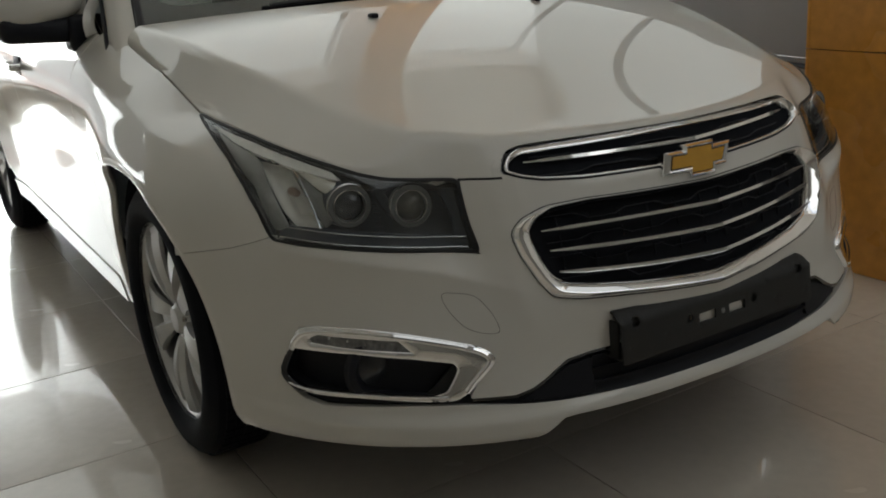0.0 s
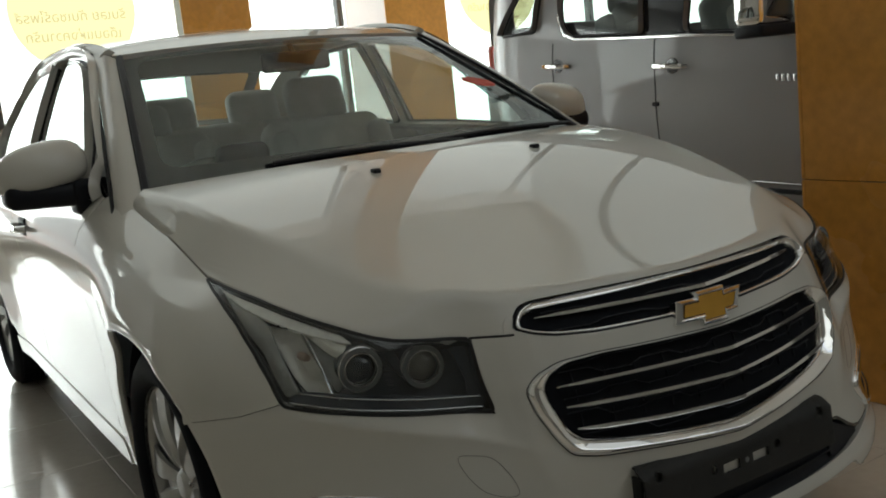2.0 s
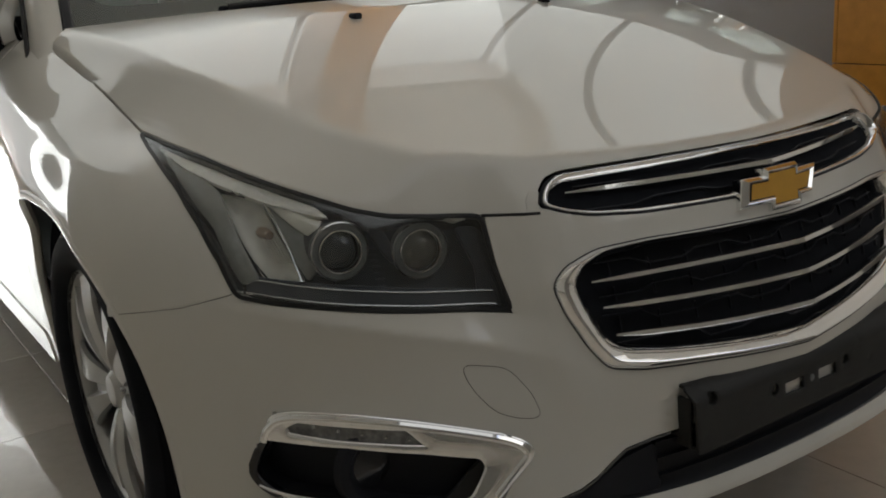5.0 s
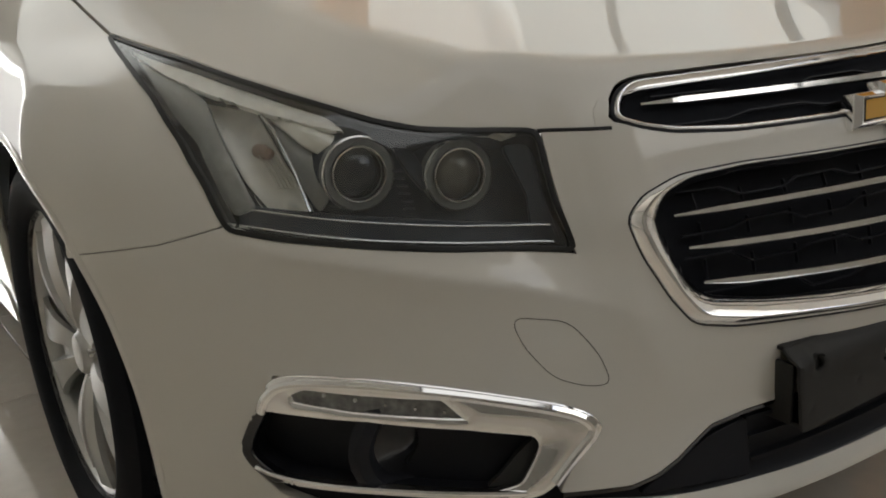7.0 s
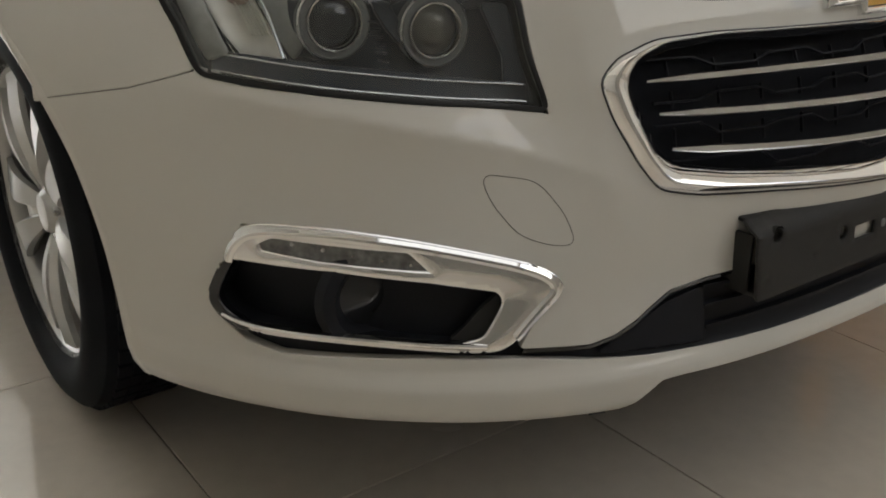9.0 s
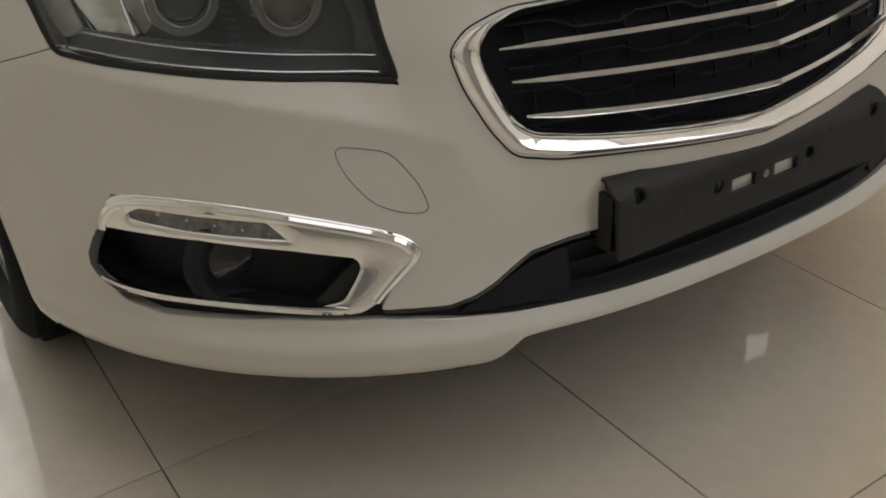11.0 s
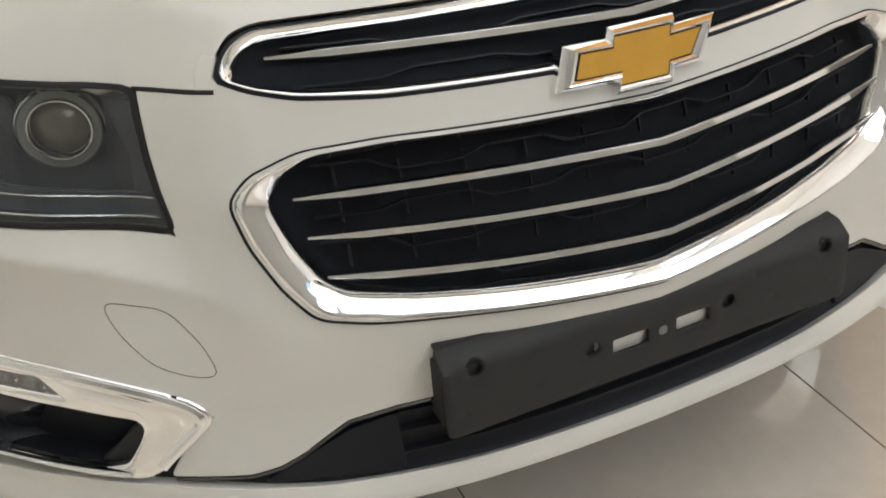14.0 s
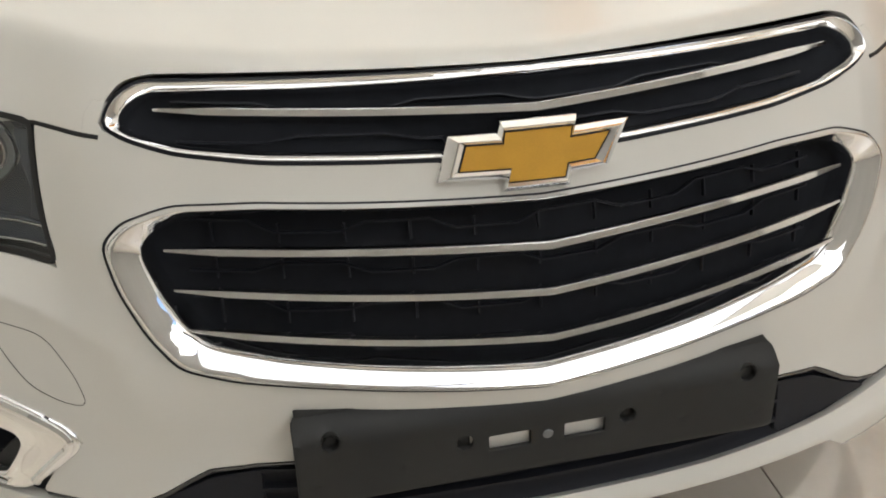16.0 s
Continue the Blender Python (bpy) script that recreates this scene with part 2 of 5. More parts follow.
def skin(name, shape, outline, mat, parent=None, holes=(), step=0.016, rim=0.012, lift=0.0, bulge=0.0, flip=False, label="", roll=0.0015, curved=True):
    """A sheet cut to an outline with holes, laid on the surface shape(s, t), its edges turned in by rim.
    lift: how far it stands off the surface; bulge: how much further in its middle."""
    loops = [np.asarray(dense(outline, step), float)] + [np.asarray(dense(h, step), float) for h in holes]
    lo, hi = loops[0].min(0), loops[0].max(0)
    gx, gy = np.meshgrid(np.arange(lo[0] + step / 2, hi[0], step), np.arange(lo[1] + step / 2, hi[1], step), indexing="ij")
    grid = np.stack([gx.ravel(), gy.ravel()], 1)
    keep = inside(loops[0], grid)
    for h in loops[1:]:
        keep &= ~inside(h, grid)
    for l in loops:
        keep[keep] &= edge_distance(l, grid[keep]) > 0.45 * step
    pts, edges, start = [], [], 0
    for l in loops:
        pts += [Vector(p) for p in l]
        edges += [(start + i, start + (i + 1) % len(l)) for i in range(len(l))]
        start += len(l)
    pts += [Vector(p) for p in grid[keep]]
    v2, _, tris, _, _, _ = delaunay_2d_cdt(pts, edges, [], 0, 1e-6)
    v2 = np.array([(v[0], v[1]) for v in v2])
    tris = np.array([t for t in tris if len(t) == 3])
    mid = v2[tris].mean(1)
    ok = inside(loops[0], mid)
    for h in loops[1:]:
        ok &= ~inside(h, mid)
    tris = tris[ok]
    n = surface_normals(shape, v2, flip)
    off = np.full(len(v2), lift)
    if bulge:
        d = np.min([edge_distance(l, v2) for l in loops], axis=0)
        far = max(d.max(), 1e-6)
        off = off + bulge * (1 - (1 - d / far) ** 2)
    p3 = shape(v2[:, 0], v2[:, 1]) + n * off[:, None]
    a, b, c = (p3[tris[:, i]] for i in range(3))
    fn = np.cross(b - a, c - a)
    wrong = (fn * n[tris[:, 0]]).sum(1) < 0
    tris[wrong] = tris[wrong][:, ::-1]
    verts, faces, norms = list(p3), [tuple(t) for t in tris], list(n)
    # the turned-in rim: directed boundary edges, each loop rolled over and then drawn inwards
    count = {}
    for t in faces:
        for i, j in ((t[0], t[1]), (t[1], t[2]), (t[2], t[0])):
            count[(i, j)] = 1
    border = [(i, j) for (i, j) in count if (j, i) not in count]
    follow = {i: j for i, j in border}
    if rim:
        before = {j: i for i, j in border}
        ring = {}
        for i in follow:
            ahead, back = p3[follow[i]], p3[before.get(i, i)]
            tan = ahead - back
            tan /= max(np.linalg.norm(tan), 1e-9)
            outw = np.cross(tan, n[i])
            ids = []
            for o, dn, mixn in ((roll * 0.7, roll * 0.3, 0.6), (roll, roll, 1.0), (roll, rim, 1.0)):
                ids.append(len(verts))
                verts.append(p3[i] + outw * o - n[i] * dn)
                norms.append(n[i] * (1 - mixn) + outw * mixn)
            ring[i] = [i] + ids
        for i, j in border:
            if i in ring and j in ring:
                for k in range(3):
                    faces.append((ring[j][k], ring[i][k], ring[i][k + 1], ring[j][k + 1]))
    norms = np.array(norms)
    norms /= np.maximum(np.linalg.norm(norms, axis=1), 1e-9)[:, None]
    if bulge or not curved:
        return ob_mesh(name, verts, faces, mat, parent, label, True, 62 if bulge else 40)
    return ob_mesh(name, verts, faces, mat, parent, label, True, None, norms)


def sweep(name, path, normal, profile, mat, parent=None, closed=True, label="", taper=None, sharp=40):
    """Draws a profile, (across, out) points, along a path whose outward normals are given."""
    p, n = np.asarray(path, float), np.asarray(normal, float)
    if closed:
        tan = np.roll(p, -1, 0) - np.roll(p, 1, 0)
    else:
        tan = np.gradient(p, axis=0)
    tan /= np.maximum(np.linalg.norm(tan, axis=1), 1e-9)[:, None]
    n = n - (n * tan).sum(1)[:, None] * tan
    n /= np.maximum(np.linalg.norm(n, axis=1), 1e-9)[:, None]
    side = np.cross(tan, n)
    k = len(profile)
    verts = []
    for i in range(len(p)):
        f = 1.0 if taper is None else taper(i / (len(p) - 1))
        verts += [p[i] + side[i] * a * f + n[i] * b * f for a, b in profile]
    faces = []
    for i in range(len(p) if closed else len(p) - 1):
        j = (i + 1) % len(p)
        for q in range(k):
            r = (q + 1) % k
            faces.append((i * k + q, i * k + r, j * k + r, j * k + q))
    if not closed:
        faces.append(tuple(range(k))[::-1])
        faces.append(tuple((len(p) - 1) * k + q for q in range(k)))
    return ob_mesh(name, verts, faces, mat, parent, label, True, sharp)


def eased(pts, closed=True, times=2):
    """The outline with its corners cut softly; open ends stay."""
    p = np.asarray(pts, float)
    for _ in range(times):
        a, b = (p, np.roll(p, -1, 0)) if closed else (p[:-1], p[1:])
        q = np.stack([a * .75 + b * .25, a * .25 + b * .75], 1).reshape(-1, 2)
        p = q if closed else np.concatenate([p[:1], q[1:-1], p[-1:]])
    return [tuple(v) for v in p]


def oval(a, b, n=8):
    return [(a * math.cos(2 * math.pi * i / n), b * math.sin(2 * math.pi * i / n)) for i in range(n)]


def tube(name, path, radius, mat, parent=None, closed=False, label="", taper=None):
    up = np.tile((0.13, 0.21, 0.97), (len(path), 1))
    return sweep(name, path, up, oval(radius, radius), mat, parent, closed, label, taper, 60)


def box(size, centre=(0, 0, 0), bevel=0.004, segments=2, turn=None):
    bm = bmesh.new()
    bmesh.ops.create_cube(bm, size=1.0)
    bmesh.ops.scale(bm, vec=size, verts=bm.verts)
    if bevel:
        bmesh.ops.bevel(bm, geom=list(bm.edges), offset=bevel, segments=segments, affect="EDGES", profile=0.5)
    if turn is not None:
        bmesh.ops.transform(bm, matrix=turn, verts=bm.verts)
    bmesh.ops.translate(bm, vec=centre, verts=bm.verts)
    return bm


def lathe(profile, n=40, axis="x"):
    """Turns (along, radius) points round an axis into a solid ring of faces."""
    bm = bmesh.new()
    rings = []
    for along, r in profile:
        ring = []
        for i in range(n):
            a = 2 * math.pi * i / n
            c, s = r * math.cos(a), r * math.sin(a)
            co = {"x": (along, c, s), "y": (c, along, s), "z": (c, s, along)}[axis]
            ring.append(bm.verts.new(co))
        rings.append(ring)
    for a, b in zip(rings, rings[1:]):
        for i in range(n):
            j = (i + 1) % n
            bm.faces.new((a[i], a[j], b[j], b[i]))
    bmesh.ops.recalc_face_normals(bm, faces=bm.faces)
    return bm


def empty(name, label, category, group="", kind=""):
    ob = new(name)
    ob.empty_display_size = 0.1
    return tagged(ob, label, category, group, kind)


# ---- the shell of the white saloon: one smooth ring round the body ----
FRONT_LEN, SIDE_END, REAR_LEN, TAIL = 1.25, 3.95, 1.25, 4.60
CORNER, SIDE_LEN = 0.62, 3.1
nose_y = smooth_table([(.18, .085), (.22, .048), (.25, .012), (.275, -.010), (.30, -.012), (.33, .002), (.40, .006), (.478, .0), (.534, .008), (.58, .016), (.626, .028), (.66, .042),
                       (.70, .058), (.724, .070), (.75, .088), (.775, .115), (.80, .16), (.83, .24), (.9, .30)])
half_width = smooth_table([(.18, .805), (.22, .825), (.3, .848), (.4, .865), (.5, .874), (.6, .880), (.66, .880), (.7, .875), (.74, .862),
                           (.78, .838), (.81, .81), (.83, .785), (.86, .74)])
square = smooth_table([(.2, 2.9), (.3, 2.8), (.42, 2.5), (.5, 2.3), (.9, 2.3)])
vee = smooth_table([(.25, .0), (.34, .01), (.48, .05), (.6, .06), (.9, .06)])
shoulder = smooth_table([(0, .83), (.65, .83), (1.0, .875), (1.35, .935), (2.0, .965), (3.2, 1.0), (4.0, 1.02), (4.7, 1.02)])


ridge_z = smooth_table([(.38, .520), (.454, .548), (.515, .570), (.58, .586), (.655, .604), (.726, .618), (.9, .650)])
ridge_h = smooth_table([(.37, .0), (.45, .008), (.52, .015), (.68, .014), (.74, .008), (.80, .0)])


def ridge(x, z):
    """How far the bumper stands out along the ridge under the headlight."""
    d = z - ridge_z(x)
    soft = np.sqrt(d * d + .005 ** 2) - .005
    return ridge_h(x) * np.exp(-soft / .030)


cheek_x = smooth_table([(.40, .372), (.46, .388), (.54, .415), (.62, .436), (.70, .440), (.9, .440)])
cheek_h = smooth_table([(.40, .0), (.46, .003), (.54, .005), (.62, .004), (.69, .002), (.73, .0)])
setback_x = smooth_table([(.37, .0), (.405, .007), (.43, .018), (.455, .027), (.485, .030), (.52, .024), (.57, .012), (.62, .004), (.68, .0), (.9, .0)])
setback_z = smooth_table([(.44, .0), (.50, .25), (.56, .65), (.61, 1.0), (.9, 1.0)])


def cheek(x, z):
    """The soft upright corner of the bumper between headlight and grille."""
    d = x - cheek_x(z)
    soft = np.sqrt(d * d + .010 ** 2) - .010
    return cheek_h(z) * np.exp(-soft / .045)


tuck = smooth_table([(0, 0), (1.0, 0), (1.28, .045), (2.9, .045), (3.3, .02), (3.9, 0), (4.7, 0)])
tuck_z = smooth_table([(.18, .5), (.32, .9), (.42, 1), (.54, 1), (.66, .6), (.80, 0), (1.1, 0)])


def nose_end(z):
    return nose_y(z) + CORNER + .35 * vee(z)


def shell(s, z):
    """The body's side at s metres round it from the middle of the nose (minus: the other side) and height z."""
    s, z = np.asarray(s, float), np.asarray(z, float)
    sign, r = np.where(s < 0, -1.0, 1.0), np.abs(s)
    p = square(z)
    th = np.clip(r / FRONT_LEN, 0, 1) * np.pi / 2
    bend = np.maximum(np.sin(th), 1e-9) ** (2 / p)
    y = nose_y(z) + CORNER * (1 - np.cos(th) ** (2 / 1.75)) + vee(z) * np.minimum(half_width(z) * bend, .35)
    ye = nose_end(z)
    along = np.clip((r - FRONT_LEN) / SIDE_LEN, 0, 1)
    y = np.where(r > FRONT_LEN, ye + along * (SIDE_END - ye), y)
    tail = np.clip((r - FRONT_LEN - SIDE_LEN) / REAR_LEN, 0, 1) * np.pi / 2
    y = y - np.where(r < FRONT_LEN, ridge(np.abs(half_width(z) * bend), z) + cheek(np.abs(half_width(z) * bend), z) - setback_x(np.abs(half_width(z) * bend)) * setback_z(z), 0.0)
    y = np.where(tail > 0, SIDE_END + (TAIL - SIDE_END - .25 * np.abs(z - .6)) * (1 - np.cos(tail)) ** 0 * np.sin(tail) ** .8, y)
    zz = .2 + (z - .2) * .63 / (shoulder(y) - .2)
    w = half_width(zz) - tuck(y) * tuck_z(zz)
    x = w * np.where(r > FRONT_LEN, 1.0, bend) * np.where(tail > 0, np.maximum(np.cos(tail), 0) ** .7, 1.0)
    return np.stack([sign * x, y, z], -1)


def at_x(x, z):
    """(s, z) of the nose's point at x and z."""
    sine = np.clip(abs(x) / half_width(z), 0, 1) ** (square(z) / 2)
    return (math.copysign(float(np.arcsin(sine)) * 2 / np.pi * FRONT_LEN, x), z)


def at_y(y, z, side=-1):
    """(s, z) of the flank's point at y and z."""
    lo, hi = 0.3, FRONT_LEN + SIDE_LEN
    for _ in range(40):
        mid = (lo + hi) / 2
        if shell(mid, z)[1] < y:
            lo = mid
        else:
            hi = mid
    return (side * lo, z)


def on_shell(sz, lift=0.0):
    sz = np.asarray(sz, float)
    n = surface_normals(shell, sz)
    out = np.where((n[:, :1] * shell(sz[:, 0], sz[:, 1])[:, :1] + n[:, 1:2] * (shell(sz[:, 0], sz[:, 1])[:, 1:2] - 2.0)) < 0, -n, n)
    return shell(sz[:, 0], sz[:, 1]) + out * lift, out


def ring_frame(name, outer, inner, profile, mat, parent, label=""):
    """A closed frame between two matching outlines on the shell; profile: (from outer 0 to inner 1, height) points."""
    o, i = np.asarray(outer, float), np.asarray(inner, float)
    o, i = dense_pair(o, i)
    k, verts, faces = len(o), [], []
    for t, h in profile:
        p, _ = on_shell(o + (i - o) * t, h)
        verts += list(p)
    for a in range(len(profile) - 1):
        for j in range(k):
            m = (j + 1) % k
            faces.append((a * k + j, a * k + m, (a + 1) * k + m, (a + 1) * k + j))
    ob = ob_mesh(name, verts, faces, mat, parent, label, True, 38)
    bm = bmesh.new()
    bm.from_mesh(ob.data)
    bmesh.ops.recalc_face_normals(bm, faces=bm.faces)
    bm.to_mesh(ob.data)
    bm.free()
    return ob


def dense_pair(a, b, step=.010):
    """Both outlines with the same added points."""
    oa, ob_ = [], []
    for a0, a1, b0, b1 in zip(a, np.roll(a, -1, 0), b, np.roll(b, -1, 0)):
        n = max(1, int(math.ceil(max(np.linalg.norm(a1 - a0), np.linalg.norm(b1 - b0)) / step)))
        oa += [a0 + (a1 - a0) * i / n for i in range(n)]
        ob_ += [b0 + (b1 - b0) * i / n for i in range(n)]
    return np.array(oa), np.array(ob_)


# ---- white saloon: panels ----
car = empty("car", "pearl white saloon car with chrome grille on a tile floor", "car")


def mirrored(poly, side):
    """The outline as given for the side at minus x, or its mirror image."""
    return [(p[0] * (1 if side < 0 else -1), p[1]) for p in poly]


HUB_Y, HUB_Z, HUB_X = 0.935, 0.325, 0.752
REAR_HUB_Y = HUB_Y + 2.685


def arch(hub_y, a0, a1, n=26, front=.475, back=.405, top=.395):
    """The wheel arch's edge as (y, z), from angle a0 to a1 (0: ahead, 90: top)."""
    out = []
    for i in range(n):
        a = radians(a0 + (a1 - a0) * i / (n - 1))
        c, s = math.cos(a), math.sin(a)
        if c > 0 and s > 0:
            c, s = c ** .77, s ** .77
        out.append((hub_y + .01 - c * (front if c > 0 else back), HUB_Z - .005 + s * top))
    return out


# outlines on the nose, for the side at minus x
HEAD = [at_x(-.452, .7215), at_x(-.512, .7265), at_x(-.565, .733), at_x(-.60, .743), at_x(-.635, .759), at_x(-.680, .782), at_x(-.712, .805), at_x(-.742, .830),
        at_x(-.763, .770), at_x(-.762, .728), at_x(-.756, .682), at_x(-.750, .640), at_x(-.722, .634), at_x(-.680, .629), at_x(-.619, .621), at_x(-.520, .609),
        at_x(-.450, .599), at_x(-.456, .645)]
FOG_XZ = [(-.737, .484), (-.673, .483), (-.630, .477), (-.586, .468), (-.530, .453), (-.480, .437), (-.458, .414), (-.488, .386), (-.520, .357), (-.542, .348),
          (-.610, .354), (-.660, .358), (-.710, .359), (-.744, .361), (-.758, .374), (-.765, .394), (-.757, .420), (-.746, .450)]
FOG = [at_x(x, z) for x, z in FOG_XZ]
HALF_HOLE = [at_x(x, z) for x, z in [(-.001, .405), (-.24, .404), (-.29, .402), (-.338, .395), (-.365, .379), (-.385, .366), (-.41, .354), (-.44, .347), (-.512, .350)] + [FOG_XZ[i] for i in (7, 6, 5, 4, 3, 2, 1, 0, 17, 16)]
             + [(-.767, .394), (-.760, .368), (-.745, .345), (-.72, .335), (-.66, .338), (-.60, .340), (-.52, .337), (-.44, .328), (-.37, .323), (-.2, .318), (-.001, .316)]]
LOWER_HOLE = HALF_HOLE + [(-s, z) for s, z in HALF_HOLE[::-1]]
GRILLE_HALF = [at_x(-.002, .6675), at_x(-.13, .6695), at_x(-.258, .672), at_x(-.333, .668), at_x(-.380, .652), at_x(-.403, .629), at_x(-.395, .589), at_x(-.374, .543),
               at_x(-.350, .510), at_x(-.302, .4995), at_x(-.20, .491), at_x(-.124, .4835), at_x(-.002, .4735)]
GRILLE_OUT = rounded(GRILLE_HALF + [(-s, z) for s, z in GRILLE_HALF[::-1]], .012, 4)
INNER_HALF = [at_x(-.002, .658), at_x(-.13, .660), at_x(-.250, .662), at_x(-.318, .658), at_x(-.352, .645), at_x(-.370, .627), at_x(-.358, .590), at_x(-.340, .552),
              at_x(-.322, .535), at_x(-.26, .524), at_x(-.18, .515), at_x(-.118, .509), at_x(-.002, .500)]
GRILLE_IN = rounded(INNER_HALF + [(-s, z) for s, z in INNER_HALF[::-1]], .010, 4)
UPPER_HALF = [at_x(-.002, .768), at_x(-.16, .767), at_x(-.28, .765), at_x(-.347, .763), at_x(-.371, .7525), at_x(-.3855, .730), at_x(-.36, .719), at_x(-.325, .711),
              at_x(-.25, .705), at_x(-.12, .703), at_x(-.002, .701)]
UPPER_OUT = rounded(UPPER_HALF + [(-s, z) for s, z in UPPER_HALF[::-1]], .010, 4)
UPPER_IN_HALF = [at_x(-.002, .7625), at_x(-.16, .7615), at_x(-.28, .7595), at_x(-.342, .757), at_x(-.362, .7475), at_x(-.373, .7320), at_x(-.353, .7245), at_x(-.318, .718),
                 at_x(-.25, .714), at_x(-.12, .712), at_x(-.002, .711)]
UPPER_IN = rounded(UPPER_IN_HALF + [(-s, z) for s, z in UPPER_IN_HALF[::-1]], .010, 4)

GAP = .0016
gap_line = [at_x(-.749, .645), at_x(-.803, .619), at_y(.572, .588)]
half = [at_x(-.001, .294), at_x(-.20, .296), at_x(-.335, .298), at_x(-.364, .296), at_x(-.398, .269), at_x(-.409, .263), at_x(-.50, .264), at_x(-.62, .264), at_x(-.725, .258)]
half += [at_y(y, z) for y, z in arch(HUB_Y, -11, 41, 14)]
half += [(s, z - GAP) for s, z in gap_line[::-1]]
half += [(s, z - .004) for s, z in HEAD[12:17]]
half += [(s + .004, z) for s, z in (HEAD[17], HEAD[0])]
half += [at_x(-.444, .7190), at_x(-.404, .7195), at_x(-.3985, .738), at_x(-.389, .748), at_x(-.380, .7475), at_x(-.3885, .7315), at_x(-.3855, .7255)] + [(s, z - .001) for s, z in UPPER_HALF[6:]]
bumper_outline = half + [(-s, z) for s, z in half[::-1]]
skin("front_bumper", shell, bumper_outline, PAINT, car, [rounded(LOWER_HOLE, .004, 3), GRILLE_OUT], .0075, .016)

for side in (-1, 1):
    for hub, a0, front, top in ((HUB_Y, -11, .475, .395), (REAR_HUB_Y, 2, .42, .385)):
        lip = mirrored([at_y(y, z) for y, z in arch(hub, a0, 188, 60, front, .405, top)], side)
        p, n = on_shell(lip, .0)
        sweep("arch_lip", p, n, [(-.012, -.012), (-.010, -.001), (-.007, .0009), (.003, .0009), (.006, .0), (.008, -.012)] if side < 0 else
              [(.012, -.012), (.010, -.001), (.007, .0009), (-.003, .0009), (-.006, .0), (-.008, -.012)], PAINT, car, False, "", None, 60)

# the shut line between bonnet and fender, at one distance from the middle
SHUT_X = .742


def shut_height(y):
    """The fender's height at y where it has come in to the shut line."""
    lo, hi = .70, 1.02
    for _ in range(30):
        mid = (lo + hi) / 2
        if abs(shell(at_y(y, mid)[0], mid)[0]) > SHUT_X:
            lo = mid
        else:
            hi = mid
    return lo


HEAD_TIP = float(shell(*at_x(-SHUT_X, .830))[1])
shut_rows = [(y, shut_height(y)) for y in np.linspace(HEAD_TIP, 1.40, 12)]
shut_z = smooth_table(shut_rows)
DOOR_Y, MID_Y, BACK_Y = 1.42, 2.42, 3.30

# fenders: forward of the door, under the bonnet's shut line
for side in (-1, 1):
    top = [at_y(y, z - GAP) for y, z in shut_rows[::-1]]
    o = [(s, z + GAP) for s, z in gap_line] + [at_y(y, z) for y, z in arch(HUB_Y, 43, 190, 30)]
    o += [*[at_y(DOOR_Y - .002, z) for z in np.linspace(.25, .90, 16)]] + top + [(s - .004, z) for s, z in HEAD[8:12]]
    skin("fender", shell, mirrored(o, side), PAINT, car, (), .016, .018)

# bonnet: a crowned top, sloping shoulders outside two creases, a short front drop
front_z = smooth_table([(0, .7705), (.16, .7700), (.28, .7680), (.347, .7650), (.371, .7570), (.3805, .748), (.3865, .733), (.3895, .7225), (.464, .7225), (.52, .729), (.565, .736), (.60, .746),
                        (.635, .762), (.68, .785), (.712, .808), (SHUT_X, .831)])
top_z = lambda y: np.polyval((0.13494, -0.51024, 0.52681, 0.07718, 0.76499), np.clip(y, .05, 1.3))
crease_x = smooth_table([(.1, .455), (.277, .496), (.402, .556), (.51, .594), (.62, .624), (.773, .660), (1.18, .708), (1.3, .716)])
front_y = smooth_table([(x, float(shell(*at_x(-x, float(front_z(x))))[1])) for x in np.linspace(.001, SHUT_X, 40)])
edge_rows = [(float(front_y(x)), x, float(front_z(x))) for x in np.linspace(.47, SHUT_X - .004, 12)]
edge_x = smooth_table([(0.0, .40)] + [(y, x) for y, x, z in edge_rows] + [(edge_rows[-1][0] + .05, SHUT_X), (1.4, SHUT_X)])
edge_z = smooth_table([(y, z) for y, x, z in edge_rows] + [(y, z) for y, z in shut_rows if y > edge_rows[-1][0] + .03])


low_z = smooth_table([(0, .7225), (.464, .7225), (.52, .729), (.565, .736), (.60, .746), (.635, .762), (.68, .785), (.712, .808), (SHUT_X, .831)])
low_y = smooth_table([(x, float(shell(*at_x(-x, float(low_z(x))))[1])) for x in np.linspace(.001, SHUT_X, 40)])
nose_slope = smooth_table([(0, 1.25), (.40, 1.25), (.47, 1.5), (.56, 1.9), (.8, 1.9)])


def soft_min(a, b, k):
    h = np.clip(.5 + .5 * (b - a) / k, 0, 1)
    return b * (1 - h) + a * h - k * h * (1 - h)


def bonnet_top(x, y):
    ax = np.abs(x)
    crown = lambda v: top_z(y) - .030 * (v / .7) ** 2
    cx = crease_x(y)
    slope = (crown(cx) - edge_z(y)) / np.maximum(edge_x(y) - cx, .02)
    flank = edge_z(y) + (edge_x(y) - ax) * slope
    drop = low_z(ax) + (y - low_y(ax)) * nose_slope(ax)
    return soft_min(soft_min(crown(ax), flank, .005), drop, .014)


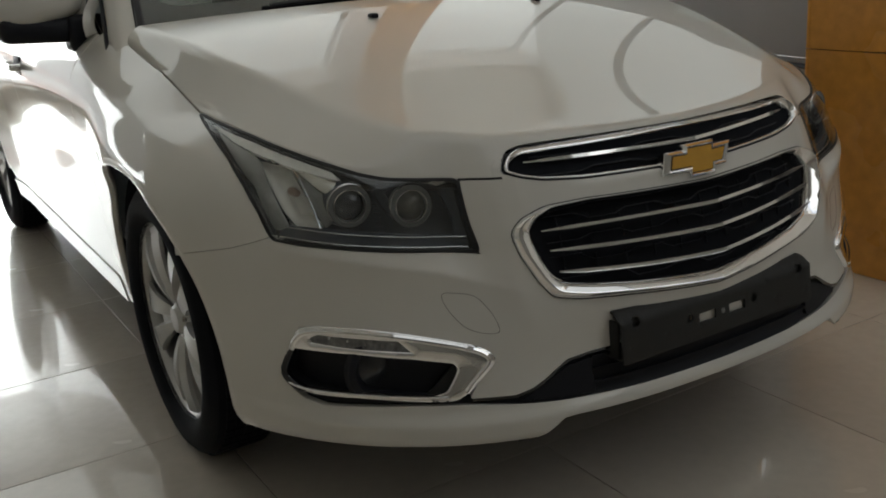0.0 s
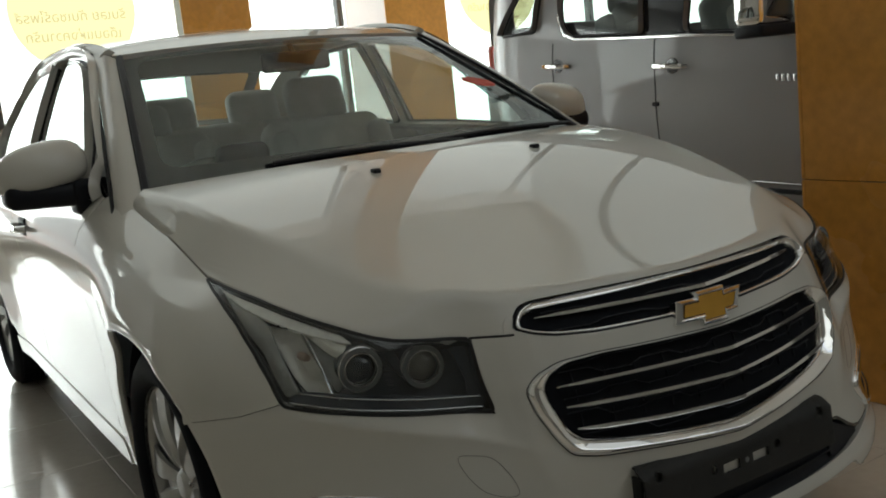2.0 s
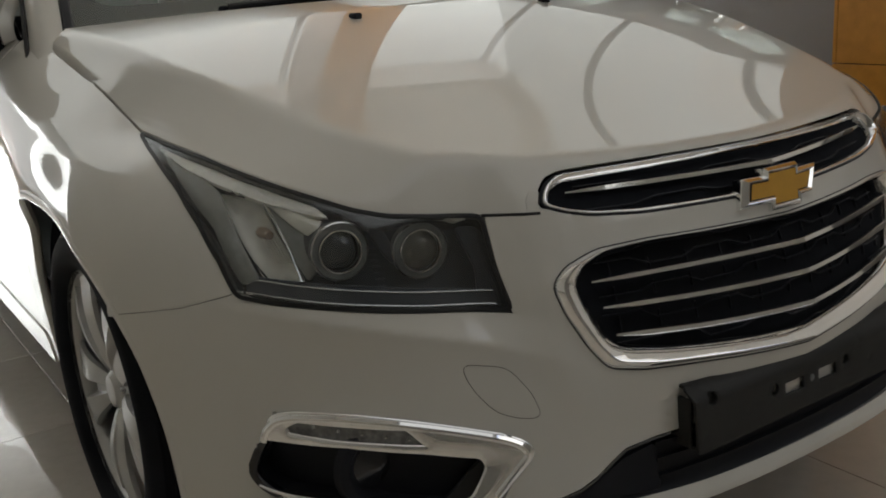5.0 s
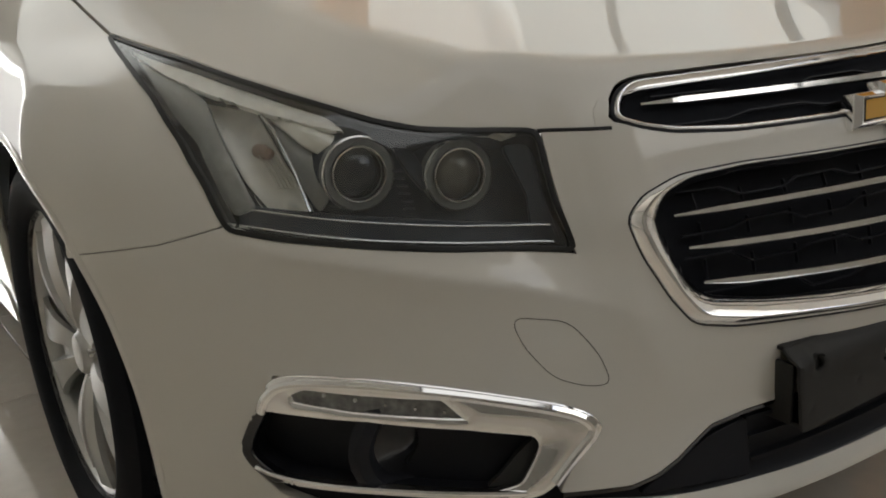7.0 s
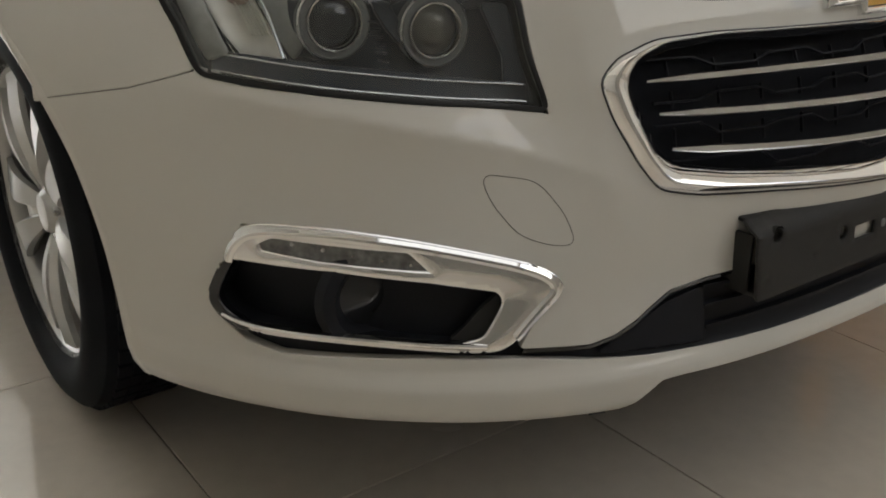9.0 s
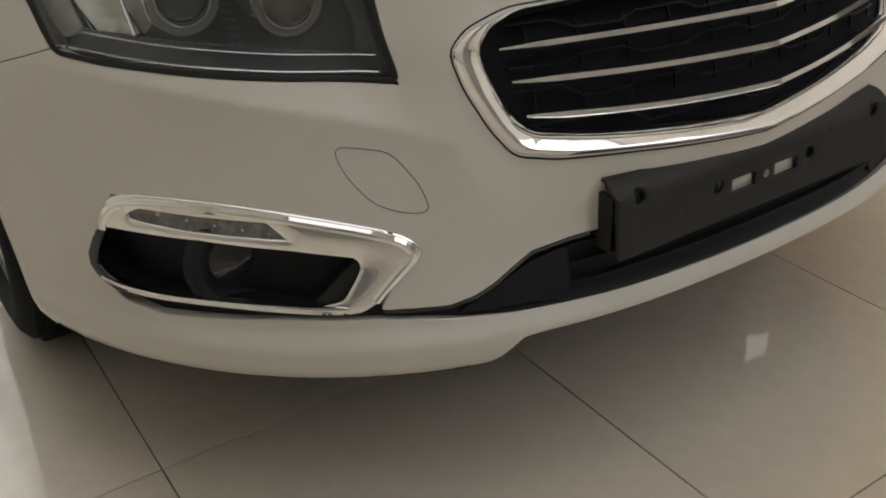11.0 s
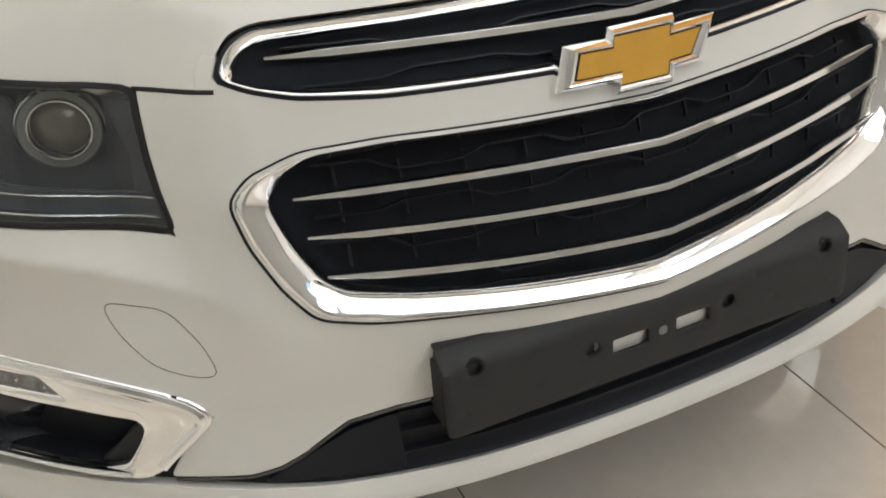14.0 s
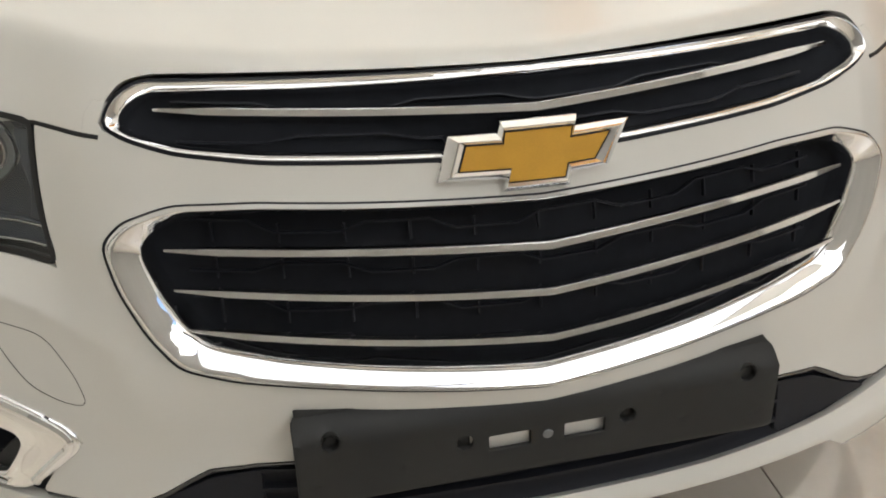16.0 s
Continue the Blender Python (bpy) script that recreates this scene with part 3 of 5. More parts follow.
def bonnet(s, t):
    """s: across, from -SHUT_X to SHUT_X; t: from the front edge, 0, to the windscreen, 1."""
    s, t = np.asarray(s, float), np.asarray(t, float)
    ax = np.minimum(np.abs(s), SHUT_X)
    back = 1.075 + .15 * (ax / SHUT_X) ** 2
    y = front_y(ax) + (back - front_y(ax)) * np.clip(t, 0, 1) ** 1.4
    return np.stack([s, y, bonnet_top(s, y)], -1)


fine = np.linspace(.352, .398, 13)
across = np.unique(np.concatenate([np.linspace(-SHUT_X + GAP, SHUT_X - GAP, 132), fine, -fine]))
cols, rws = len(across), 84
S2, T2 = np.meshgrid(across, np.linspace(0, 1, rws), indexing="ij")
top = bonnet(S2.ravel(), T2.ravel())
faces = [(i * rws + j, (i + 1) * rws + j, (i + 1) * rws + j + 1, i * rws + j + 1) for i in range(cols - 1) for j in range(rws - 1)]
verts = [tuple(p) for p in top]
ring = [i * rws for i in range(cols)] + [(cols - 1) * rws + j for j in range(1, rws)] + [i * rws + rws - 1 for i in range(cols - 2, -1, -1)] + [j for j in range(rws - 2, 0, -1)]
low = {}
for i in ring:
    low[i] = len(verts)
    p = np.array(verts[i])
    verts.append((p[0] * .998, p[1] + .010, p[2] - .006) if i % rws == 0 else (p[0] * .998, p[1] + .004, p[2] - .016))
for a, b in zip(ring, ring[1:] + ring[:1]):
    faces.append((b, a, low[a], low[b]))
ob_mesh("bonnet", verts, faces, PAINT, car, "", True, 50)

# doors, quarter panels, sills, tail
for side in (-1, 1):
    def flank(y0, y1, z0, extra=()):
        belt = lambda y: .2 + 1.03 * (float(shoulder(y)) - .2)
        n = 8
        return ([at_y(y0 + (y1 - y0) * i / n, z0) for i in range(n + 1)] + [at_y(y1, z0 + (belt(y1) - z0) * i / 14) for i in range(1, 14)]
                + [at_y(y1 + (y0 - y1) * i / n, belt(y1 + (y0 - y1) * i / n)) for i in range(n + 1)] + [at_y(y0, belt(y0) + (z0 - belt(y0)) * i / 14) for i in range(1, 14)])
    door = skin("front_door", shell, mirrored(flank(DOOR_Y + .002, MID_Y - .003, .315), side), PAINT, car, (), .03, .02)
    back_door = [at_y(MID_Y + .003, z) for z in np.linspace(.96, .315, 12)] + [at_y(2.8, .315), at_y(3.13, .315)] + [at_y(y, z) for y, z in arch(REAR_HUB_Y, 4, 52, 10, .42, .40, .385)]
    back_door += [at_y(BACK_Y - .003, .70), at_y(BACK_Y - .003, .98)] + [at_y(y, .2 + 1.03 * (float(shoulder(y)) - .2)) for y in (3.1, 2.9, 2.7, MID_Y + .003)]
    rear = skin("rear_door", shell, mirrored(back_door, side), PAINT, car, (), .03, .02)
    sill = [at_y(DOOR_Y - .02, .245), at_y(2.2, .235), at_y(3.16, .24), at_y(3.16, .309), at_y(2.2, .309), at_y(DOOR_Y, .309)]
    skin("sill", shell, mirrored(sill, side), PAINT, car, (), .03, .03, lift=.004)
    tail_end = FRONT_LEN + SIDE_LEN + REAR_LEN - .002
    quarter = [at_y(y, z) for y, z in arch(REAR_HUB_Y, 54, 192, 26, .42, .40, .385)] + [(-(FRONT_LEN + SIDE_LEN), .26), (-(FRONT_LEN + SIDE_LEN + .6), .26), (-tail_end, .26), (-tail_end, 1.0),
               (-(FRONT_LEN + SIDE_LEN + .6), 1.0), (-(FRONT_LEN + SIDE_LEN), 1.03), at_y(3.6, 1.01), at_y(BACK_Y + .003, 1.0), at_y(BACK_Y + .003, .70)]
    skin("quarter_panel", shell, mirrored(quarter, side), PAINT, car, (), .035, .02)
    for y, owner in ((2.22, door), (3.10, rear)):
        z = .845 + .02 * (y - 2.2)
        p, n = on_shell([at_y(y, z, side)], .0)
        grip = sweep("handle", [p[0] + np.array((side * o, d, 0)) for d, o in ((-.09, .004), (-.075, .026), (-.03, .034), (.03, .034), (.075, .026), (.09, .004))],
                     np.tile(n[0], (6, 1)), oval(.011, .008), CHROME, owner, False, "chrome door handle")
        part("handle_cup", box((.012, .12, .06), (p[0][0] - side * .004, y, z), .005), BLACK, owner)
    # thin dark lines of the wheel arches' inner lips and the liners behind them
    for hub in (HUB_Y, REAR_HUB_Y):
        liner = bmesh.new()
        prev = None
        for i in range(33):
            a = radians(2 + 178 * i / 32)
            row = [liner.verts.new((side * x, hub - .395 * math.cos(a), HUB_Z + .372 * math.sin(a))) for x in (.80, .58)]
            if prev:
                liner.faces.new((prev[0], row[0], row[1], prev[1]))
            prev = row
        wall = [liner.verts.new((side * .58, hub - .395 * math.cos(radians(2 + 178 * i / 16)), HUB_Z + .372 * math.sin(radians(2 + 178 * i / 16)))) for i in range(17)]
        liner.faces.new(wall)
        part("wheel_arch_liner", liner, DARK, car)
# the underside, and dark sheets that put shade into the panel gaps
under = bmesh.new()
loop_low, loop_high = [], []
for s in np.linspace(-5.58, 5.58, 120):
    p, n = on_shell([(s, .30)], -.05 if abs(s) > .9 else -.22)
    loop_low.append(under.verts.new((p[0][0] * .97, p[0][1], .235)))
under.faces.new(loop_low)
part("underbody", under, DARK, car)
# dark sheets close behind the panels, so that their gaps look shaded
for side in (-1, 1):
    o = [at_y(1.36, .33), at_y(2.2, .33), at_y(3.1, .33), at_y(3.22, .72), at_y(3.22, .95), at_y(2.2, .93), at_y(1.36, .89)]
    skin("gap_shade_sheet", shell, mirrored(o, side), DARK, car, (), .02, 0, lift=-.009)
    o = [at_x(-.70, .55), at_x(-.80, .55), at_y(.62, .64), at_y(.70, .74), at_x(-.742, .76), at_x(-.70, .62)]
    skin("gap_shade_backing", shell, mirrored(o, side), DARK, car, (), .03, 0, lift=-.030)
skin("cooling_duct", shell, [at_x(-.55, .275), at_x(.55, .275), at_x(.48, .43), at_x(.42, .50), at_x(.42, .70), at_x(-.42, .70), at_x(-.42, .50), at_x(-.48, .43)], DARK, car, (), .03, 0, lift=-.075)

# black undertray showing below the bumper's lip
for side in (-1, 1):
    tray = mirrored([at_x(-.43, .236), at_x(-.56, .236), at_x(-.70, .236), at_x(-.76, .240), at_x(-.76, .285), at_x(-.6, .29), at_x(-.43, .285)], side)
    skin("undertray", shell, tray, BLACK, car, (), .03, .02, lift=-.016, label="black plastic undertray below the bumper")


LAMPGREY = material("lamp_grey", (.27, .27, .255), .35, .2, grain=.08, grain_size=90, stain=.15, stain_size=25)
PALETRIM = material("pale_lamp_trim", (.85, .82, .74), .25, .1, grain=.05, grain_size=60, coat=.5)
GROOVE = material("shaded_groove", (.09, .085, .075), .7, grain=.05)


# ---- white saloon: grilles, badge, plate holder, lamps ----
def bar_path(xe, yc, ye, zc, ze, n=41):
    xs = np.linspace(-xe, xe, n)
    t = np.abs(xs) / xe
    return np.stack([xs, yc + (ye - yc) * (.55 * t + .45 * t * t), zc + (ze - zc) * t * t], 1)


def end_taper(t):
    return min(1.0, .35 + min(t, 1 - t) * 9)


BAR = [(-.0050, -.004), (-.0054, .001), (-.0030, .005), (.0030, .005), (.0054, .001), (.0050, -.004), (0, -.006)]
FACE = np.array((0, -.95, .37))


def zigzag(name, half_x, z_of, depth, parent, amp, flip, period=.085, z_end=0.0):
    """A raised line of flat-topped waves on the grille's back."""
    sz, x, up = [], -half_x, flip
    while x < half_x:
        z = z_of(x) + (amp if up else -amp)
        sz.append(at_x(x if abs(x) > .002 else .002, z))
        sz.append(at_x(min(x + period * .70, half_x), z_of(x) + (amp if up else -amp)))
        x += period
        up = not up
    sz = dense(sz, .012, False)
    p, n = on_shell(sz, depth)
    return sweep(name, p, n, [(-.0013, 0), (-.0009, .005), (.0009, .005), (.0013, 0)], BLACK, parent, False)


lower = skin("lower_grille", shell, GRILLE_IN, DARK, car, (), .02, 0, lift=-.036, label="black plastic grille with chrome bars and a chrome surround")
FRAME_PROFILE = [(-.02, -.008), (.0, -.002), (.03, .0012), (.27, .0088), (.32, .0098), (.38, .0096), (.44, .0086), (.88, -.0040), (.95, -.0075), (1.0, -.012), (1.0, -.038)]
ring_frame("surround", GRILLE_OUT, GRILLE_IN, FRAME_PROFILE, CHROME, lower, "bright chrome surround")
for n, (xe, yc, ye, zc, ze) in enumerate(((.346, .020, .100, .627, .624), (.342, .009, .082, .583, .591), (.333, -.001, .067, .537, .554))):
    p = bar_path(xe, yc, ye, zc, ze)
    sweep("grille_bar", p, np.tile(FACE, (len(p), 1)), BAR, CHROME, lower, False, "polished chrome bar", end_taper)
for k, (z0, ze) in enumerate(((.645, .648), (.604, .607), (.560, .572), (.518, .540))):
    zigzag("mesh_ridge", .335, lambda x: z0 + (ze - z0) * (x / .34) ** 2, -.030, lower, .0045, k % 2 == 0)
for x in np.arange(-.31, .32, .062):
    for z0, z1 in ((.632, .650), (.595, .615), (.548, .572)):
        p, n = on_shell([at_x(x if abs(x) > .002 else .002, z) for z in np.linspace(z0, z1, 4)], -.031)
        sweep("mesh_rib", p, n, [(-.0012, 0), (-.0008, .004), (.0008, .004), (.0012, 0)], BLACK, lower, False)

# dark beads painting in the shade between bonnet and bumper beside the upper grille
for side in (-1, 1):
    p, n = on_shell(dense(mirrored([at_x(-.452, .7212), at_x(-.43, .7210), at_x(-.389, .7206)], side), .008, False), -.0005)
    sweep("bonnet_gap_shade", p, n, oval(.0024, .0018, 8), SEAL, car, False)
# black beads painting in the shade of the gaps round the surrounds
for outline, r in ((GRILLE_OUT, .0012), (UPPER_OUT, .0030)):
    p, n = on_shell(dense(outline, .008), -.0012)
    sweep("surround_gap_shade", p, n, oval(r, .0022, 8), BLACK, lower, True)

upper = skin("upper_grille", shell, UPPER_IN, DARK, car, (), .016, 0, lift=-.020, label="narrow black grille with one chrome bar")
ring_frame("surround", UPPER_OUT, UPPER_IN, [(t, h * .6 - .001 if h > -.03 else -.022) for t, h in FRAME_PROFILE], CHROME, upper, "bright chrome surround")
p = bar_path(.338, .080, .158, .738, .738)
sweep("grille_bar", p, np.tile(FACE, (len(p), 1)), BAR, CHROME, upper, False, "polished chrome bar", end_taper)
for k, z0 in enumerate((.750, .724)):
    zigzag("mesh_ridge", .325, lambda x: z0, -.017, upper, .003, k % 2 == 0, .11)

# the badge: a slanted cross of gold in a chrome border
def cross_badge(grow):
    a, m, g = .081, .029, grow
    return [(-a - .009 - g, .6945 - g), (-m - .003 - g * .6, .6945 - g), (-m - .006 - g * .6, .6825 - g), (m - .010 + g * .6, .6825 - g), (m - .007 + g * .6, .6945 - g), (a - .022 + g * .4, .6945 - g),
            (a - .006 + g, .7185 + g), (m - .004 + g * .6, .7185 + g), (m - .002 + g * .6, .7285 + g), (-m - .007 - g * .4, .7285 + g), (-m - .009 - g * .6, .7185 + g), (-a - .001 - g * .4, .7185 + g)]


def badge_plane(s, t):
    s, t = np.asarray(s, float), np.asarray(t, float)
    return np.stack([s, .038 + (t - .668) * .28 + .10 * np.abs(s), t], -1)


def badge_outline(t):
    """The cross from its outer edge, 0, to the gold field, 1: the border is widest at the slanted ends."""
    out = []
    for (x0, z0), (x1, z1) in zip(cross_badge(.0075), cross_badge(-.0010)):
        if abs(x0) > .05:
            x1 -= math.copysign(.0105, x0)
        out.append((x0 + (x1 - x0) * t, z0 + (z1 - z0) * t))
    return np.array(out)


def badge_rings(name, rings, mat, parent, label="", cap=False):
    """Bands of faces between matching outlines, each (outline's place, height)."""
    up = np.array((0, -.963, .27))
    verts, faces = [], []
    for t, h in rings:
        o = badge_outline(t)
        verts += list(badge_plane(o[:, 0], o[:, 1]) + up * h)
    for a in range(len(rings) - 1):
        faces += [(a * 12 + i, a * 12 + (i + 1) % 12, (a + 1) * 12 + (i + 1) % 12, (a + 1) * 12 + i) for i in range(12)]
    if cap:
        faces.append(tuple((len(rings) - 1) * 12 + i for i in range(12)))
    ob = ob_mesh(name, verts, faces, mat, parent, label, True, 14)
    bm = bmesh.new()
    bm.from_mesh(ob.data)
    bmesh.ops.recalc_face_normals(bm, faces=bm.faces)
    bm.to_mesh(ob.data)
    bm.free()
    return ob


badge = badge_rings("emblem", [(-.10, -.016), (-.06, -.001), (0, .0005), (.05, .0012), (.50, .0058), (.60, .0056), (.97, .0022), (1.0, -.002)], CHROME, car, "gold cross-shaped badge with a bevelled chrome border")
badge_rings("gold_field", [(1.0, -.001), (1.03, .0026), (1.06, .0029)], GOLD, badge, "flat gold field", True)
badge_rings("inner_line", [(.955, .0024), (.965, .0032), (1.02, .0032), (1.03, .0022)], BLACK, badge)

# number plate holder, empty
def holder_face(s, t):
    s, t = np.asarray(s, float), np.asarray(t, float)
    bevel = np.maximum(t - .4535, 0)
    return np.stack([s, -.011 + (t - .377) * .10 + bevel * 1.55 + .012 * (s / .25) ** 2 * 0, t], -1)


def disc(cx, cz, r, n=14):
    return [(cx + r * math.cos(2 * math.pi * i / n), cz + r * math.sin(2 * math.pi * i / n)) for i in range(n)]


slots = [rounded([(-.0640, .4040), (-.0155, .4040), (-.0155, .4265), (-.0640, .4265)], .005, 4), rounded([(.0155, .4040), (.0640, .4040), (.0640, .4265), (.0155, .4265)], .005, 4)]
screws = [(-.2185, .4475), (.2185, .4475), (-.086, .4215), (.086, .4215)]
holes = slots + [disc(x, z, .0112) for x, z in screws] + [disc(x, z, .0022, 8) for x, z in ((-.235, .400), (.235, .400), (-.148, .408), (.148, .408), (.122, .444))]
holder = skin("plate_holder", holder_face, rounded([(-.2515, .377), (.2515, .377), (.2515, .468), (-.2515, .468)], .006, 4), HOLDER, car, holes, .011, .0045,
              label="empty dark grey plastic number plate holder", roll=.003, curved=False)
for x, z in screws:
    b = lathe([(.007, .0001), (.0065, .005), (.009, .0055), (.008, .0105), (.001, .0117)], 20, "y")
    bmesh.ops.translate(b, vec=(x, -.011 + (z - .377) * .10, z), verts=b.verts)
    part("screw_recess", b, HOLDER, holder)
b = lathe([(-.002, .0001), (-.0015, .005), (.001, .0065)], 16, "y")
bmesh.ops.translate(b, vec=(0, -.0065, .416), verts=b.verts)
part("rivet", b, RING, holder, "dull metal rivet")
part("label_plate", box((.036, .002, .012), (-.038, -.0015, .444), .001), material("worn_label", (.075, .075, .07), .5, grain=.1, grain_size=300), holder)
part("slot_backing", box((.16, .006, .040), (0, .0035, .4160), .002), PAINT, holder, "white bumper bar seen through the slots")
for x in (-.2495, .2495):
    part("holder_side", box((.006, .050, .074), (x, .032, .4145), .002), HOLDER, holder)
part("holder_top", box((.50, .034, .006), (0, .036, .4655), .002), HOLDER, holder)
part("holder_bottom", box((.50, .05, .006), (0, .020, .380), .002), HOLDER, holder)

# lower air intake: black floor, fins and side pods
intake = skin("air_intake", shell, rounded(LOWER_HOLE, .004, 3), BLACK, car, [rounded(FOG, .004, 3), rounded(mirrored(FOG, 1), .004, 3)], .016, 0, lift=-.014, label="black plastic lower air intake")
for z in (.340, .365, .388):
    p, n = on_shell(dense([at_x(-.29, z), at_x(-.002, z), at_x(.002, z), at_x(.29, z)], .03, False), -.008)
    sweep("intake_fin", p, n, [(-.003, -.006), (-.002, .004), (.002, .004), (.003, -.006)], BLACK, intake, False)
for side in (-1, 1):
    edge = mirrored([at_x(-.24, .402), at_x(-.29, .400), at_x(-.338, .393), at_x(-.365, .377), at_x(-.385, .364), at_x(-.41, .352), at_x(-.44, .345), at_x(-.51, .348)], side)
    p, n = on_shell(dense(edge, .01, False), -.006)
    sweep("intake_lip", p, n, oval(.006, .006), GLOSSBLACK, intake, False)
    pod = mirrored([at_x(-.29, .326), at_x(-.43, .333), at_x(-.40, .348), at_x(-.34, .378), at_x(-.29, .388)], side)
    skin("intake_pod", shell, rounded(pod, .006, 3), BLACK, intake, (), .015, .01, lift=-.006)

# fog lamps in chrome surrounds
for side in (-1, 1):
    opening = rounded(mirrored([at_x(-.746, .444), at_x(-.667, .438), at_x(-.588, .428), at_x(-.527, .416), at_x(-.521, .404), at_x(-.529, .388), at_x(-.546, .362), at_x(-.572, .3555),
                                at_x(-.645, .3615), at_x(-.705, .3635), at_x(-.741, .3655), at_x(-.755, .376), at_x(-.7625, .394), at_x(-.7555, .420)], side), .008, 4)
    strip = rounded(mirrored([at_x(-.726, .464), at_x(-.714, .4722), at_x(-.604, .4612), at_x(-.584, .4355), at_x(-.678, .4445), at_x(-.724, .453)], side), .004, 4)
    fog = skin("fog_lamp", shell, eased(mirrored(FOG, side)), CHROME, car, [opening, strip], .0045, .010, lift=.004, bulge=.0016,
               label="black fog lamp recess in a chrome surround", roll=.003)
    skin("recess", shell, opening, BLACK, fog, (), .018, 0, lift=-.036)
    p1, _ = on_shell(dense(opening, .012), -.004)
    p2, _ = on_shell(dense(opening, .012), -.037)
    k = len(p1)
    ob_mesh("recess_wall", list(p1) + list(p2), [(i, (i + 1) % k, k + (i + 1) % k, k + i) for i in range(k)], BLACK, fog)
    facet = mirrored([at_x(-.522, .411), at_x(-.525, .400), at_x(-.546, .3625), at_x(-.578, .3585), at_x(-.563, .372), at_x(-.545, .392)], side)
    skin("inner_facet", shell, rounded(facet, .004, 3), HOLDER, fog, (), .01, .01, lift=-.010)
    end = mirrored([at_x(-.7485, .447), at_x(-.7585, .420), at_x(-.7662, .394), at_x(-.7592, .3735), at_x(-.745, .3605), at_x(-.738, .3650), at_x(-.7535, .3770), at_x(-.7610, .394), at_x(-.7540, .420), at_x(-.7455, .441)], side)
    skin("black_end", shell, eased(end), GLOSSBLACK, fog, (), .006, .012, lift=.0060, roll=.003)
    # black bead painting in the shade along the chrome's edge
    p, n = on_shell(dense(eased(mirrored(FOG, side)), .006), -.0018)
    sweep("surround_gap_shade", p, n, oval(.0022, .0030, 8), BLACK, fog, True)
    skin("running_light", shell, strip, material("grey_lamp_strip", (.17, .17, .165), .25, grain=.2, grain_size=120, stain=.25, stain_size=60, coat=.8), fog, (), .01, .01, lift=-.003, label="grey daytime running light strip")
    for i in range(5):
        x = -.70 + .024 * i
        q, n = on_shell([at_x(side * -x, .463 - .0045 * i)], -.0015)
        b = lathe([(.001, .0001), (.001, .0016), (-.003, .0026)], 10, "z")
        bmesh.ops.transform(b, matrix=Matrix.Translation(q[0]) @ Vector(n[0]).to_track_quat("Z", "Y").to_matrix().to_4x4(), verts=b.verts)
        part("led", b, SATIN, fog)
    q, n = on_shell([at_x(side * .645, .402)], -.030)
    turn = Matrix.Translation(q[0]) @ Vector((side * .12, -1, .02)).to_track_quat("Z", "Y").to_matrix().to_4x4()
    for name, prof, mat in (("fog_bezel", [(-.004, .066), (.006, .060), (.010, .048), (.004, .040), (-.004, .036)], BLACK), ("fog_lens", [(.006, .0001), (.005, .010), (.001, .018), (-.004, .036)], LENS)):
        b = lathe(prof, 30, "z")
        bmesh.ops.transform(b, matrix=turn, verts=b.verts)
        part(name, b, mat, fog)
    low = mirrored([at_x(-.757, .376), at_x(-.742, .368), at_x(-.705, .364), at_x(-.645, .362), at_x(-.575, .357), at_x(-.545, .355)], side)
    p, n = on_shell(dense(eased(low, False), .008, False), .005)
    sweep("chrome_line", p, n, oval(.0032, .004), CHROME, fog, False)
    crest = mirrored([at_x(x, z) for x, z in ((-.748, .440), (-.744, .458), (-.728, .4770), (-.673, .4775), (-.630, .4715), (-.586, .4630), (-.530, .4480), (-.484, .4330), (-.4665, .414), (-.490, .391), (-.517, .362))], side)
    p, n = on_shell(dense(eased(crest, False, 3), .006, False), .0045)
    sweep("chrome_crest", p, n, [(-.0058, -.002), (-.0052, .0010), (-.0015, .0034), (.0015, .0034), (.0052, .0010), (.0058, -.002)], CHROME, fog, False, "", None, 30)
    # towing eye cover: a fine dark bead paints the groove's shade round a flush cap
    cap = rounded(mirrored([at_x(-.532, .541), at_x(-.476, .530), at_x(-.459, .503), at_x(-.446, .459), at_x(-.470, .460), at_x(-.502, .473), at_x(-.522, .503)], side), .018, 6)
    p, n = on_shell(dense(cap, .006), .0002)
    sweep("towing_eye_cover", p, n, oval(.00045, .0004, 6), GROOVE, car, True, "fine dark line painting the groove's shade round the towing eye cover")
    p, n = on_shell(dense(mirrored([at_x(-.425, .262), at_x(-.443, .261)], side), .005, False), .0008)
    sweep("jack_mark", p, n, oval(.0016, .0008, 6), SEAL, car, False)

